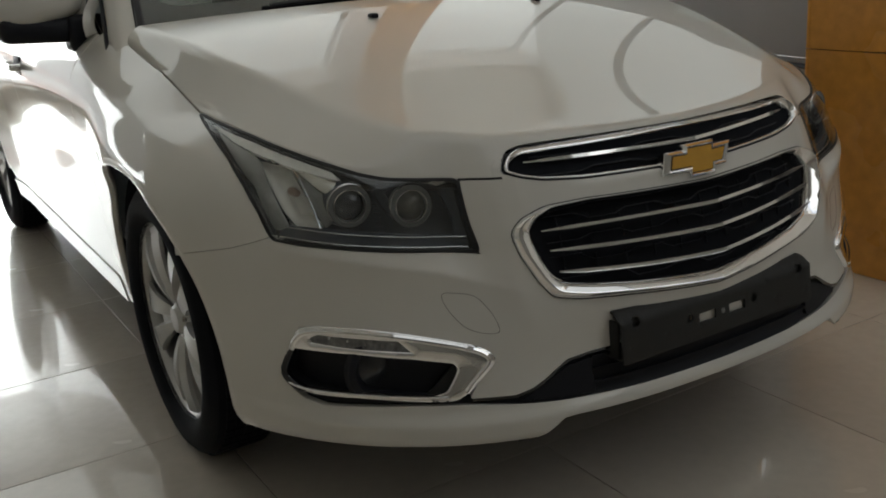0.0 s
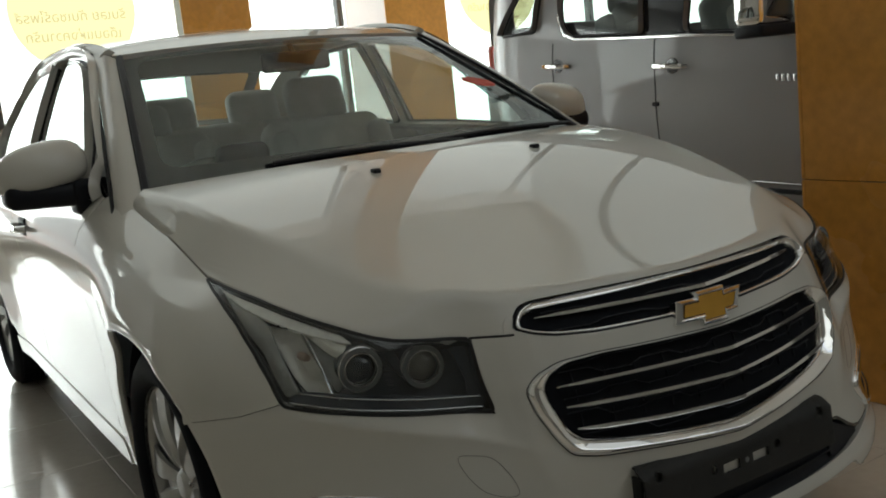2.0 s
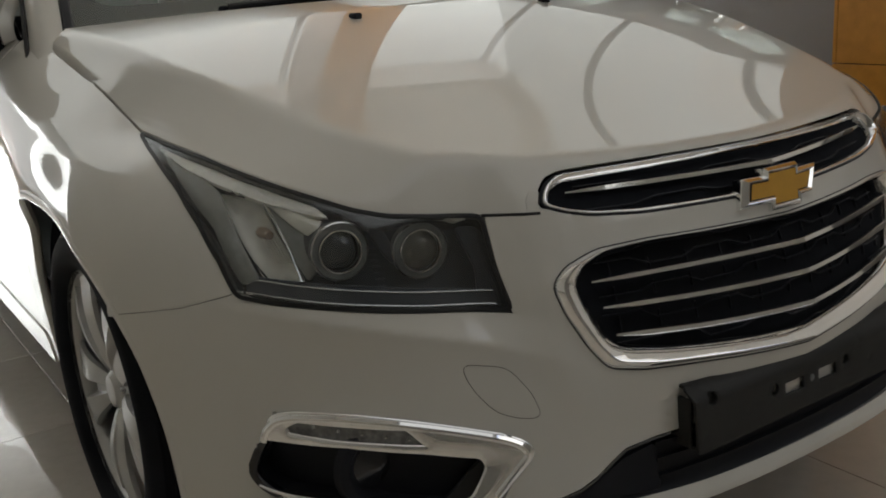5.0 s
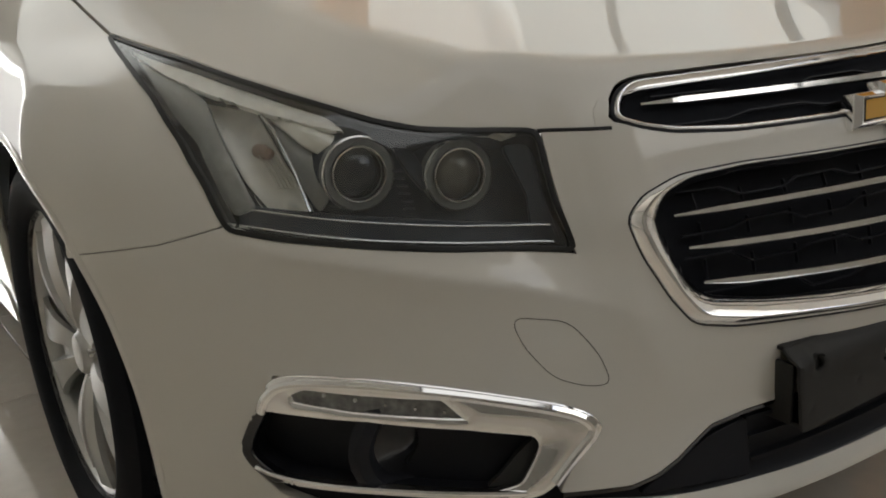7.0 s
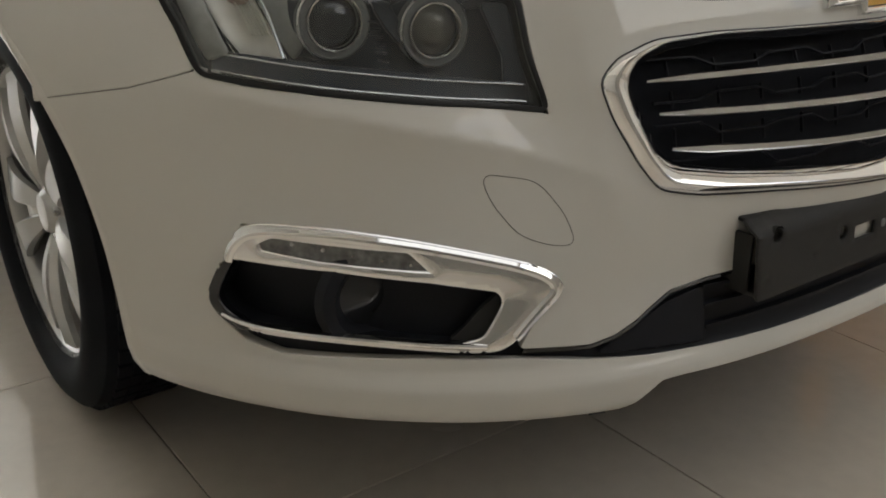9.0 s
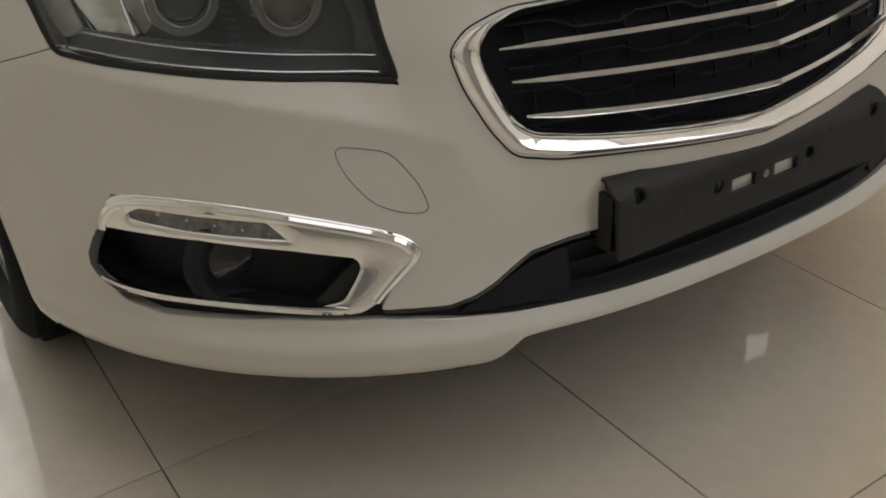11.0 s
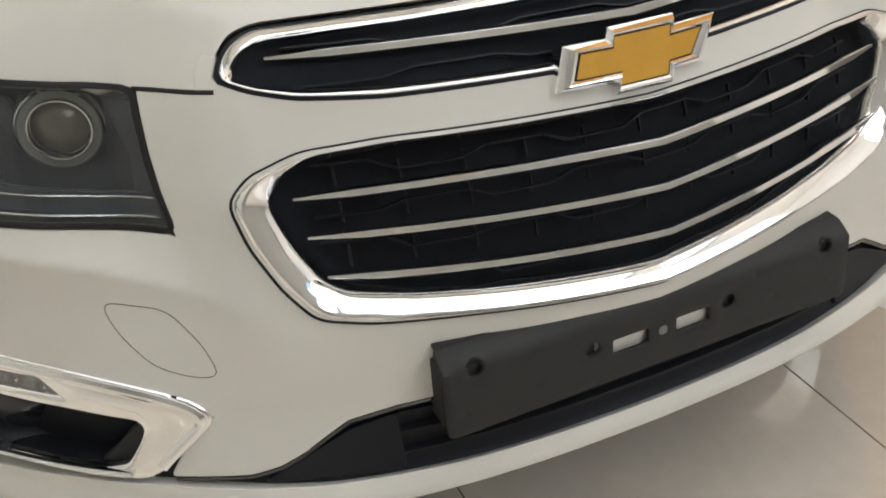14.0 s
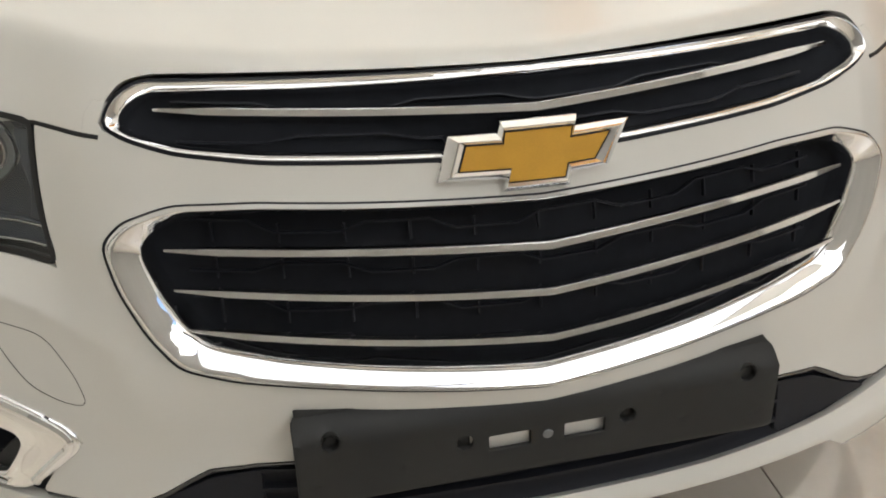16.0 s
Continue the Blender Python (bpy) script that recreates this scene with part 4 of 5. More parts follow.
# headlights
for side in (-1, 1):
    o = mirrored(HEAD, side)
    ro = rounded(o, .010, 4)
    lamp = skin("headlight", shell, ro, BEZEL, car, (), .02, 0, lift=-.060, label="smoked halogen headlight with two ring lamps")
    skin("lamp_cover", shell, ro, SMOKE, lamp, (), .014, 0, lift=-.0005, label="clear smoked plastic cover").visible_shadow = False
    p, n = on_shell(dense(ro, .008), .0)
    sweep("lamp_seal", p, n, [(-.0028, -.010), (-.0032, .001), (.0, .0016), (.0026, .001), (.0028, -.010)], SEAL, lamp, True, "black rubber seal")
    # walls of the lamp between cover and back
    p2, n2 = on_shell(dense(ro, .012), -.062)
    p1, n1 = on_shell(dense(ro, .012), -.004)
    k = len(p1)
    ob_mesh("lamp_wall", list(p1) + list(p2), [(i, (i + 1) % k, k + (i + 1) % k, k + i) for i in range(k)], DARK, lamp)
    lights = (((side * .624, .290, .690), .038), ((side * .519, .256, .676), .038))
    for (c, r), lens in zip(lights, (LENS, SHUTLENS)):
        turn = Matrix.Translation(c) @ Vector((side * .22, -1, .05)).to_track_quat("Z", "Y").to_matrix().to_4x4()
        for name, prof, mat in (("lamp_ring", [(-.012, r * 1.02), (.004, r * 1.05), (.0065, r * .98), (.0055, r * .82), (.002, r * .74), (-.010, r * .74)], RING),
                                ("outer_line", [(.002, r * 1.05), (.0065, r * 1.075), (.008, r * 1.03), (.004, r * 1.0)], SATIN),
                                ("inner_line", [(.004, r * .80), (.0095, r * .79), (.009, r * .74), (.002, r * .73)], SATIN),
                                ("lamp_lens", [(.012, .0001), (.011, r * .25), (.007, r * .5), (-.002, r * .72), (-.012, r * .74)], lens),
                                ("lamp_barrel", [(-.012, r * 1.02), (-.030, r * 1.15), (-.055, r * 1.3)], BEZEL)):
            b = lathe(prof, 36, "z")
            bmesh.ops.transform(b, matrix=turn, verts=b.verts)
            part(name, b, mat, lamp)
    # outer chamber: slanting blades, a ribbed reflector and an amber bulb
    def blade(name, pts, mat, lift, bulge=0.0, label=""):
        return skin(name, shell, rounded(mirrored([at_x(x, z) for x, z in pts], side), .005, 3), mat, lamp, (), .009, .007, lift=lift, bulge=bulge, label=label)
    blade("outer_blade", [(-.742, .812), (-.727, .800), (-.726, .772), (-.729, .664), (-.745, .656), (-.752, .730)], LAMPGREY, -.012, .003)
    blade("reflector", [(-.724, .782), (-.691, .772), (-.687, .662), (-.727, .664)], REFLECTOR, -.030, -.008, "silver turn signal reflector")
    blade("pale_blade", [(-.687, .772), (-.660, .759), (-.641, .738), (-.632, .722), (-.652, .712), (-.672, .732)], PALETRIM, -.016, .006, "pale silver trim blade")
    blade("grey_blade", [(-.689, .766), (-.672, .732), (-.655, .712), (-.662, .684), (-.680, .662), (-.687, .690)], LAMPGREY, -.024, .003)
    blade("inner_blade", [(-.590, .733), (-.572, .728), (-.568, .700), (-.574, .680), (-.584, .700)], BEZEL, -.040)
    blade("top_strip", [(-.739, .819), (-.712, .796), (-.680, .774), (-.640, .752), (-.632, .738), (-.680, .756), (-.714, .776), (-.737, .796)], REFLECTOR, -.008, .0, "pale strip along the lamp's upper edge")
    blade("corner_blade", [(-.484, .714), (-.462, .712), (-.464, .650), (-.460, .606), (-.484, .612), (-.476, .660)], BEZEL, -.020)
    for i in range(8):
        x = .7125 - .0032 * i
        p, n = on_shell([at_x(side * (x - .004 * t), .722 - .036 * t) for t in np.linspace(0, 1, 5)], -.028)
        sweep("reflector_rib", p, n, [(-.0009, -.004), (0, .003), (.0009, -.004)], REFLECTOR, lamp, False)
    p, n = on_shell([at_x(side * x, z) for x, z in ((.690, .772), (.6885, .745), (.687, .700), (.685, .660))], -.014)
    sweep("divider", p, n, oval(.0022, .004), SATIN, lamp, False)
    b = lathe([(-.016, .0001), (-.014, .006), (0, .009), (.014, .008), (.022, .0001)], 16, "y")
    q, n = on_shell([at_x(side * .708, .728)], -.032)
    bmesh.ops.translate(b, vec=q[0], verts=b.verts)
    part("amber_bulb", b, AMBER, lamp, "amber turn signal bulb")
    for zz, r, m in ((.0, .0022, SATIN), (.018, .0012, SATIN)):
        p, n = on_shell(dense(mirrored([at_x(-.744, .646 + zz), at_x(-.68, .636 + zz), at_x(-.60, .626 + zz), at_x(-.520, .616 + zz), at_x(-.466, .609 + zz)], side), .01, False), -.014)
        sweep("lower_trim", p, n, oval(r, r), m, lamp, False)
    skin("lower_shelf", shell, mirrored([at_x(-.744, .648), at_x(-.68, .640), at_x(-.60, .630), at_x(-.520, .617), at_x(-.462, .608), at_x(-.464, .628), at_x(-.52, .638), at_x(-.60, .650), at_x(-.742, .666)], side), BEZEL, lamp, (), .016, .01, lift=-.018)
    # dark fine grille between the lamps
    for i in range(9):
        z = .700 - .008 * i
        p, n = on_shell([at_x(side * .592, z), at_x(side * .603, z + .001)], -.026)
        sweep("lamp_louvre", p, n, oval(.0011, .003), BEZEL, lamp, False)


# ---- white saloon: wheels ----
def make_wheel(side, hub_y):
    wheel = tagged(new("wheel"), "black tyre on a silver five-spoke alloy rim")
    wheel.parent = car
    wheel.matrix_basis = pose(side * HUB_X, hub_y, HUB_Z, 0, 0, 0 if side < 0 else 180)
    R = .325
    prof = [(.10, .232), (.10, .25), (.105, .275), (.098, .300), (.080, .318), (.055, R), (.0, R), (-.03, R), (-.058, .318), (-.072, .300), (-.078, .278), (-.073, .254), (-.062, .240), (-.052, .230)]
    part("tyre", lathe(prof, 72, "x"), RUBBER, wheel)
    tread = bmesh.new()
    for k in range(60):
        a = 2 * math.pi * k / 60
        for x in (-.034, -.012, .012, .036, .06):
            c = bmesh.ops.create_cube(tread, size=1.0)["verts"]
            m = Matrix.Rotation(a + (.02 if x > 0 else 0), 4, "X") @ Matrix.Translation((x, 0, R + .0005)) @ Matrix.Diagonal((.019, .026, .006, 1))
            bmesh.ops.transform(tread, matrix=m, verts=c)
    tagged(part("tread", tread, RUBBER, wheel, "", False), kind="stuff")
    part("rim", lathe([(-.052, .238), (-.056, .242), (-.058, .236), (-.048, .226), (-.030, .222), (.03, .215), (.09, .225), (.10, .236)], 72, "x"), ALLOY, wheel)
    part("brake_disc", lathe([(.02, .06), (.02, .150), (.035, .150), (.035, .06)], 48, "x"), SATIN, wheel)
    part("hub", lathe([(-.048, .0001), (-.050, .020), (-.048, .030), (-.040, .036), (-.02, .062), (.02, .07)], 40, "x"), ALLOY, wheel)
    for k in range(5):
        a = 2 * math.pi * (k + .555) / 5
        # one broad spoke: two flat halves with a widening groove between them
        n, verts, faces = 12, [], []
        for i in range(n):
            t = i / (n - 1)
            r, w = .040 + .188 * t, .021 + .078 * t ** .9
            g = .030 * max(0, t - .18) ** .7
            depth = -.036 - .014 * math.sin(math.pi * min(1, t * 1.05)) ** .9 - .010 * t
            lean = a
            for across, down in ((-w * .86, .026), (-w, .012), (-w * .97, .002), (-w * .30, -.004), (-w * .20, g), (w * .14, g), (w * .24, -.001), (w * .97, .005), (w, .014), (w * .86, .026)):
                verts.append((depth + down, -r * math.sin(lean) - across * math.cos(lean), r * math.cos(lean) - across * math.sin(lean)))
        for i in range(n - 1):
            faces += [(i * 10 + q, i * 10 + q + 1, (i + 1) * 10 + q + 1, (i + 1) * 10 + q) for q in range(9)]
        ob_mesh("spoke", verts, faces, ALLOY, wheel, "", True, 24)
        b = lathe([(-.014, .0001), (-.014, .006), (-.010, .008), (.002, .009)], 12, "x")
        bmesh.ops.translate(b, vec=(-.026, -.040 * math.sin(a + .6), .040 * math.cos(a + .6)), verts=b.verts)
        part("wheel_nut", b, SATIN, wheel)
    valve = lathe([(-.012, .0001), (-.010, .004), (.01, .004)], 8, "x")
    bmesh.ops.translate(valve, vec=(-.040, -.02, -.205), verts=valve.verts)
    part("valve", valve, BLACK, wheel)
    return wheel


for side in (-1, 1):
    for hub in (HUB_Y, REAR_HUB_Y):
        make_wheel(side, hub)

# ---- white saloon: roof, pillars, glass ----
rail_x = smooth_table([(1.2, .768), (1.36, .748), (1.68, .672), (2.0, .594), (2.3, .578), (2.9, .578), (3.4, .59), (3.9, .66), (4.1, .70)])
rail_z = smooth_table([(1.2, .925), (1.36, .985), (1.68, 1.185), (2.0, 1.362), (2.15, 1.388), (2.4, 1.402), (2.8, 1.392), (3.2, 1.330), (3.6, 1.19), (3.95, 1.055), (4.1, 1.03)])
roof_x = smooth_table([(1.88, .556), (2.2, .556), (2.9, .556), (3.3, .55)])
roof_z = smooth_table([(1.88, 1.346), (2.05, 1.382), (2.4, 1.412), (2.8, 1.402), (3.3, 1.325)])
belt_z = lambda y: .2 + 1.03 * (shoulder(y) - .2)


def house(y, v):
    """The side of the cabin: v = 0 at the belt, 1 at the roof's edge."""
    y, v = np.asarray(y, float), np.asarray(v, float)
    x0, z0 = half_width(.2 + .63 * 1.03) - .004, belt_z(y)
    x1, z1 = rail_x(y), rail_z(y)
    x = x0 + (x1 - x0) * v + .022 * v * (1 - v) * 4 * .5
    return np.stack([-x, y, z0 + (z1 - z0) * v], -1)


def house_side(side):
    def at(y, v):
        p = house(y, v)
        p[..., 0] *= -side
        return p
    return at


def crown(s, t):
    """The top of the cabin: s across from -1 to 1, t along y."""
    s, t = np.asarray(s, float), np.asarray(t, float)
    lift = smooth_table([(1.88, .018), (2.4, .032), (3.3, .03)])
    return np.stack([s * roof_x(t), t, roof_z(t) + lift(t) * (1 - s ** 2)], -1)


def screen(s, t):
    """The windscreen: s across from -1 to 1, t from its foot, 0, to the roof, 1."""
    s, t = np.asarray(s, float), np.asarray(t, float)
    x = s * (.712 + (.552 - .712) * t)
    y = 1.25 - .10 * (1 - s ** 2) * (1 - .5 * t) + .65 * t
    z = .982 + .357 * t + .02 * (1 - s ** 2) * t + .03 * t * (1 - t)
    return np.stack([x, y, z], -1)


def rear_screen(s, t):
    s, t = np.asarray(s, float), np.asarray(t, float)
    x = s * (.60 + (.50 - .60) * t)
    return np.stack([x, 3.95 + .08 * (1 - s ** 2) - .62 * t, 1.06 + .27 * t + .03 * t * (1 - t) + .015 * (1 - s ** 2)], -1)


def rect(a, b, c, d):
    return [(a, c), (b, c), (b, d), (a, d)]


skin("roof", crown, rect(-1, 1, 1.905, 3.28), PAINT, car, (), .05, .03)
skin("headlining", crown, rect(-.97, .97, 1.94, 3.26), HEADLINER, car, (), .06, 0, lift=-.035)
glass = skin("windscreen", screen, rect(-.985, .985, .01, .99), SCREEN, car, (), .05, 0, label="tinted windscreen with a black printed edge")
glass.visible_shadow = False
band = .085
skin("screen_border", screen, rect(-1, 1, -.02, 1.0), BLACK, glass, [rounded([(-.985 + band, .105), (.985 - band, .105), (.985 - band, .955), (-.985 + band, .955)], .09, 6)], .03, 0, lift=-.003)
skin("rear_screen", rear_screen, rect(-.97, .97, .03, .97), SIDEGLASS, car, (), .06, 0).visible_shadow = False
skin("rear_screen_border", rear_screen, rect(-1, 1, 0, 1), GLOSSBLACK, car, [rounded(rect(-.90, .90, .10, .90), .05, 4)], .05, 0, lift=-.004)
skin("boot_lid", lambda s, t: np.stack([np.asarray(s) * .70, np.asarray(t), 1.055 - .25 * np.maximum(np.asarray(t) - 4.1, 0) ** 2 - .05 * np.asarray(s) ** 2], -1), rect(-1, 1, 3.97, 4.5), PAINT, car, (), .06, .03)
for side in (-1, 1):
    # windscreen pillar: a rounded blade between the glass and the door frame
    ts = np.linspace(-.09, 1, 15)
    inn = np.stack([.716 + (.552 - .716) * ts, 1.20 + (1.90 - 1.20) * ts, .950 + (1.342 - .950) * ts + .018 * np.sin(np.pi * ts)], 1)
    out = np.stack([.764 + (.592 - .764) * ts, 1.29 + (2.0 - 1.29) * ts, .945 + (1.366 - .945) * ts + .012 * np.sin(np.pi * ts)], 1)
    rowset = [inn + np.array((-.004, .03, -.02)), inn, inn * .72 + out * .28 + np.array((.010, -.008, .008)), inn * .35 + out * .65 + np.array((.012, -.006, .006)), out, out + np.array((-.03, .04, -.012))]
    pts = [tuple(q * np.array((side, 1, 1))) for r in rowset for q in r]
    k = len(ts)
    fs = [(a * k + i, a * k + i + 1, (a + 1) * k + i + 1, (a + 1) * k + i) for a in range(5) for i in range(k - 1)]
    ob_mesh("windscreen_pillar", pts, fs if side < 0 else [f[::-1] for f in fs], PAINT, car, "", True, 50)
    q = (inn + np.array((-.012, -.006, .004))) * np.array((side, 1, 1))
    sweep("screen_trim", q, np.tile((side * .3, -.7, .6), (k, 1)), oval(.010, .006), BLACK, car, False)
    q = (out + np.array((.004, .010, .0))) * np.array((side, 1, 1))
    sweep("door_frame_seal", q, np.tile((side * .9, -.2, .3), (k, 1)), oval(.006, .005), BLACK, car, False)
    q = np.array([(side * (float(roof_x(y)) + .022), y, float(roof_z(y)) - .002) for y in np.linspace(1.93, 3.3, 22)])
    sweep("roof_rail", q, np.tile((side * .7, 0, .7), (22, 1)), [(-.030, -.02), (-.026, .0), (-.01, .008), (.01, .008), (.026, .0), (.030, -.02)], PAINT, car, False)
    h = house_side(side)
    front_glass = [(1.52, .08), (2.40, .04), (2.40, .90), (2.15, .91), (1.98, .90), (1.75, .86), (1.60, .70)]
    back_glass = [(2.47, .04), (3.22, .06), (3.28, .50), (3.18, .80), (2.95, .90), (2.47, .90)]
    frame_o = [(1.45, .0), (2.0, -.01), (3.3, .0), (3.88, .02), (3.60, .98), (3.2, 1.0), (2.4, 1.0), (1.9, 1.0), (1.62, 1.0), (1.47, 1.0)]
    skin("cabin_side", h, frame_o, PAINT, car, [rounded(front_glass, .04, 5), rounded(back_glass, .04, 5)], .04, .03)
    for poly, nm in ((front_glass, "front_side_window"), (back_glass, "rear_side_window")):
        g = skin(nm, h, rounded(poly, .04, 5), SIDEGLASS, car, (), .05, 0, lift=-.012)
        g.visible_shadow = False
        q = h(dense(rounded(poly, .04, 5), .03)[:, 0], dense(rounded(poly, .04, 5), .03)[:, 1])
        sweep("window_seal", q, np.tile((side, 0, .35), (len(q), 1)), oval(.009, .006, 6), BLACK, g, True)
    part("centre_pillar", box((.02, .075, .40), (side * .70, 2.435, 1.17), .005, 2, Matrix.Rotation(side * -.42, 4, "Y")), GLOSSBLACK, car)
    skin("sail_panel", h, rounded([(1.40, .015), (1.575, .02), (1.60, .60), (1.52, .50), (1.42, .30)], .02, 4), GLOSSBLACK, car, (), .03, .004, lift=.007)
    visor = [(1.56, .80), (1.75, .96), (1.98, .985), (2.38, .985), (2.38, .84), (2.08, .80), (1.90, .66), (1.76, .42), (1.66, .40)]
    skin("rain_visor", h, rounded(visor, .03, 5), SMOKEDPLASTIC, car, (), .03, .004, lift=.022, label="smoked plastic rain visor over the side window")
    visor = [(2.49, .985), (3.10, .985), (3.24, .80), (3.16, .74), (3.02, .86), (2.49, .86)]
    skin("rain_visor", h, rounded(visor, .03, 5), SMOKEDPLASTIC, car, (), .03, .004, lift=.022, label="smoked plastic rain visor over the side window")
    # door mirror: white shell, black foot, silvered glass behind
    mirror = tagged(new("door_mirror"), "white door mirror on a black foot")
    mirror.parent = car
    b = bmesh.new()
    bmesh.ops.create_uvsphere(b, u_segments=40, v_segments=24, radius=1.0)
    for v in b.verts:
        x, y, z = v.co
        flat = 1.0 if y < 0 else .42
        k = (abs(x) ** 2.6 + abs(z) ** 2.6) ** (1 / 2.6) if abs(x) + abs(z) > 1e-6 else 1
        r = math.sqrt(x * x + z * z)
        f = r / k if k > 1e-6 else 1
        v.co = (x * f * .118, y * .085 * flat, z * f * (.084 if z > 0 else .052) - .016 * x * side)
    bmesh.ops.translate(b, vec=(side * .875, 1.56, 1.038), verts=b.verts)
    part("mirror_shell", b, PAINT, mirror, "", True, 60)
    part("mirror_foot", box((.262, .118, .066), (side * .850, 1.552, .980), .026, 4, Matrix.Rotation(side * -.06, 4, "Y")), BLACK, mirror)
    part("mirror_arm", box((.10, .10, .095), (side * .765, 1.53, .965), .016, 3), BLACK, mirror)
    b = box((.19, .006, .105), (side * .875, 1.597, 1.038), .002)
    part("mirror_glass", b, CHROME, mirror)
    # washer jets
    jet = box((.018, .026, .012), (0, 0, 0), .004, 3)
    z = float(bonnet_top(np.array([side * .241]), np.array([.872]))[0])
    bmesh.ops.translate(jet, vec=(side * .241, .872, z + .004), verts=jet.verts)
    part("washer_jet", jet, BLACK, car, "small black washer jet")
# cowl and wipers at the windscreen's foot
cowl = bmesh.new()
prev = None
for s in np.linspace(-1, 1, 30):
    a = bonnet(np.array([s * .735]), np.array([1.0]))[0]
    c = screen(np.array([s]), np.array([.05]))[0]
    row = [cowl.verts.new((a[0], a[1] - .01, a[2] - .012)), cowl.verts.new((a[0], a[1] + .03, a[2] - .022)), cowl.verts.new((c[0], c[1], c[2] - .004))]
    if prev:
        for i in range(2):
            cowl.faces.new((prev[i], row[i], row[i + 1], prev[i + 1]))
    prev = row
part("cowl", cowl, BLACK, car)
for x0, x1, t0 in ((-.38, .20, .05), (.10, .66, .05)):
    wiper = tagged(new("wiper"), "black windscreen wiper lying on the glass")
    wiper.parent = car
    foot = screen(np.array([x1 / .72]), np.array([.0]))[0]
    path = [screen(np.array([(x1 + (x0 - x1) * t) / .72]), np.array([.0 + .03 * math.sin(math.pi * t * .8)]))[0] + np.array((0, -.012, .016)) for t in np.linspace(0, 1, 9)]
    sweep("wiper_arm", path, np.tile((0, -.5, .8), (9, 1)), oval(.008, .005), BLACK, wiper, False)
    blade = [screen(np.array([(x0 - .02 + .50 * t) / .72]), np.array([.020 + .012 * math.sin(math.pi * t)]))[0] + np.array((0, -.006, .008)) for t in np.linspace(0, 1, 12)]
    sweep("wiper_blade", blade, np.tile((0, -.5, .8), (12, 1)), [(-.004, -.006), (-.005, .004), (.0, .008), (.005, .004), (.004, -.006)], RUBBER, wiper, False)
# red sticker on the far side of the windscreen
q = screen(np.array([.80]), np.array([.44]))[0]
b = lathe([(0, .0001), (.0005, .055), (-.001, .058)], 24, "z")
bmesh.ops.scale(b, vec=(1, .45, 1), verts=b.verts)
bmesh.ops.transform(b, matrix=Matrix.Translation(q + np.array((0, -.004, .006))) @ Matrix.Rotation(radians(30), 4, "X") @ Matrix.Rotation(radians(-35), 4, "Z"), verts=b.verts)
part("windscreen_sticker", b, RED, car, "red oval sticker on the windscreen")

# ---- inside: dashboard, steering wheel, seats ----
dash = bmesh.new()
prev = None
for x in np.linspace(-.70, .70, 25):
    bul = .03 * math.exp(-((x + .36) / .18) ** 2)
    row = [dash.verts.new((x, 1.20 + .12 * (1 - (x / .7) ** 2) * 0, .955)), dash.verts.new((x, 1.42, .975 + bul)), dash.verts.new((x, 1.62, .960 + bul)), dash.verts.new((x, 1.68, .90)), dash.verts.new((x, 1.64, .55))]
    if prev:
        for i in range(4):
            dash.faces.new((prev[i], row[i], row[i + 1], prev[i + 1]))
    prev = row
part("dashboard", dash, DASH, car)
wheel_turn = Matrix.Translation((-.36, 1.80, .84)) @ Matrix.Rotation(radians(-64), 4, "X")
steer = tagged(new("steering_wheel"), "black steering wheel")
steer.parent = car
ring = np.array([wheel_turn @ Vector((.18 * math.cos(a), .18 * math.sin(a), 0)) for a in np.linspace(0, 2 * math.pi, 36, endpoint=False)])
tube("steering_rim", ring, .015, DASH, steer, True)
part("steering_hub", box((.16, .12, .04), (0, 0, -.01), .02, 3, None), DASH, steer).matrix_basis = wheel_turn
for a in (0, math.pi, -math.pi / 2):
    q = [wheel_turn @ Vector((r * math.cos(a), r * math.sin(a), -.005)) for r in (.06, .12, .175)]
    tube("steering_spoke", q, .014, DASH, steer)


def make_seat(x, y, width, label, heads=1, depth=.50, drop=0.0):
    seat = tagged(new("seat"), label)
    seat.parent = car
    part("seat_cushion", box((width, depth, .18), (x, y - .30, .56), .06, 4), CLOTH, seat)
    lean = Matrix.Rotation(radians(-16), 4, "X")
    part("seat_back", box((width, .15, .58), (x, y + .02, .80), .065, 4, lean), CLOTH, seat)
    for s in (-1, 1):
        part("side_bolster", box((.09, .20, .50), (x + s * (width / 2 - .05), y - .02, .79), .04, 3, lean), CLOTH, seat)
    for k in range(heads):
        hx = x + (k - (heads - 1) / 2) * width / max(heads, 1)
        part("headrest", box((.25, .11, .19), (hx, y + .115, 1.150 - drop), .045, 4, lean), CLOTH, seat)
        for s in (-.06, .06):
            tube("headrest_post", [(hx + s, y + .10, 1.02 - drop), (hx + s, y + .12, 1.10 - drop)], .006, CHROME, seat)
    return seat


make_seat(-.36, 2.40, .52, "front seat with pale plastic cover and headrest", 1, .50, .05)
make_seat(.36, 2.36, .52, "front seat with pale plastic cover and headrest")
make_seat(0, 3.20, 1.24, "rear bench seat with three headrests", 3, .50, .02)
part("rear_shelf", box((1.25, .50, .02), (0, 3.66, 1.02), .006), DASH, car)
part("cabin_floor", box((1.40, 2.4, .02), (0, 2.4, .32), .004), DASH, car)
inner = tagged(new("rear_view_mirror"), "dark rear view mirror under the roof")
inner.parent = car
part("mirror_case", box((.24, .035, .065), (0, 1.80, 1.285), .014, 3), BLACK, inner)
part("instrument_hood", box((.16, .10, .07), (-.275, 1.67, 1.012), .03, 4), BLACK, car)
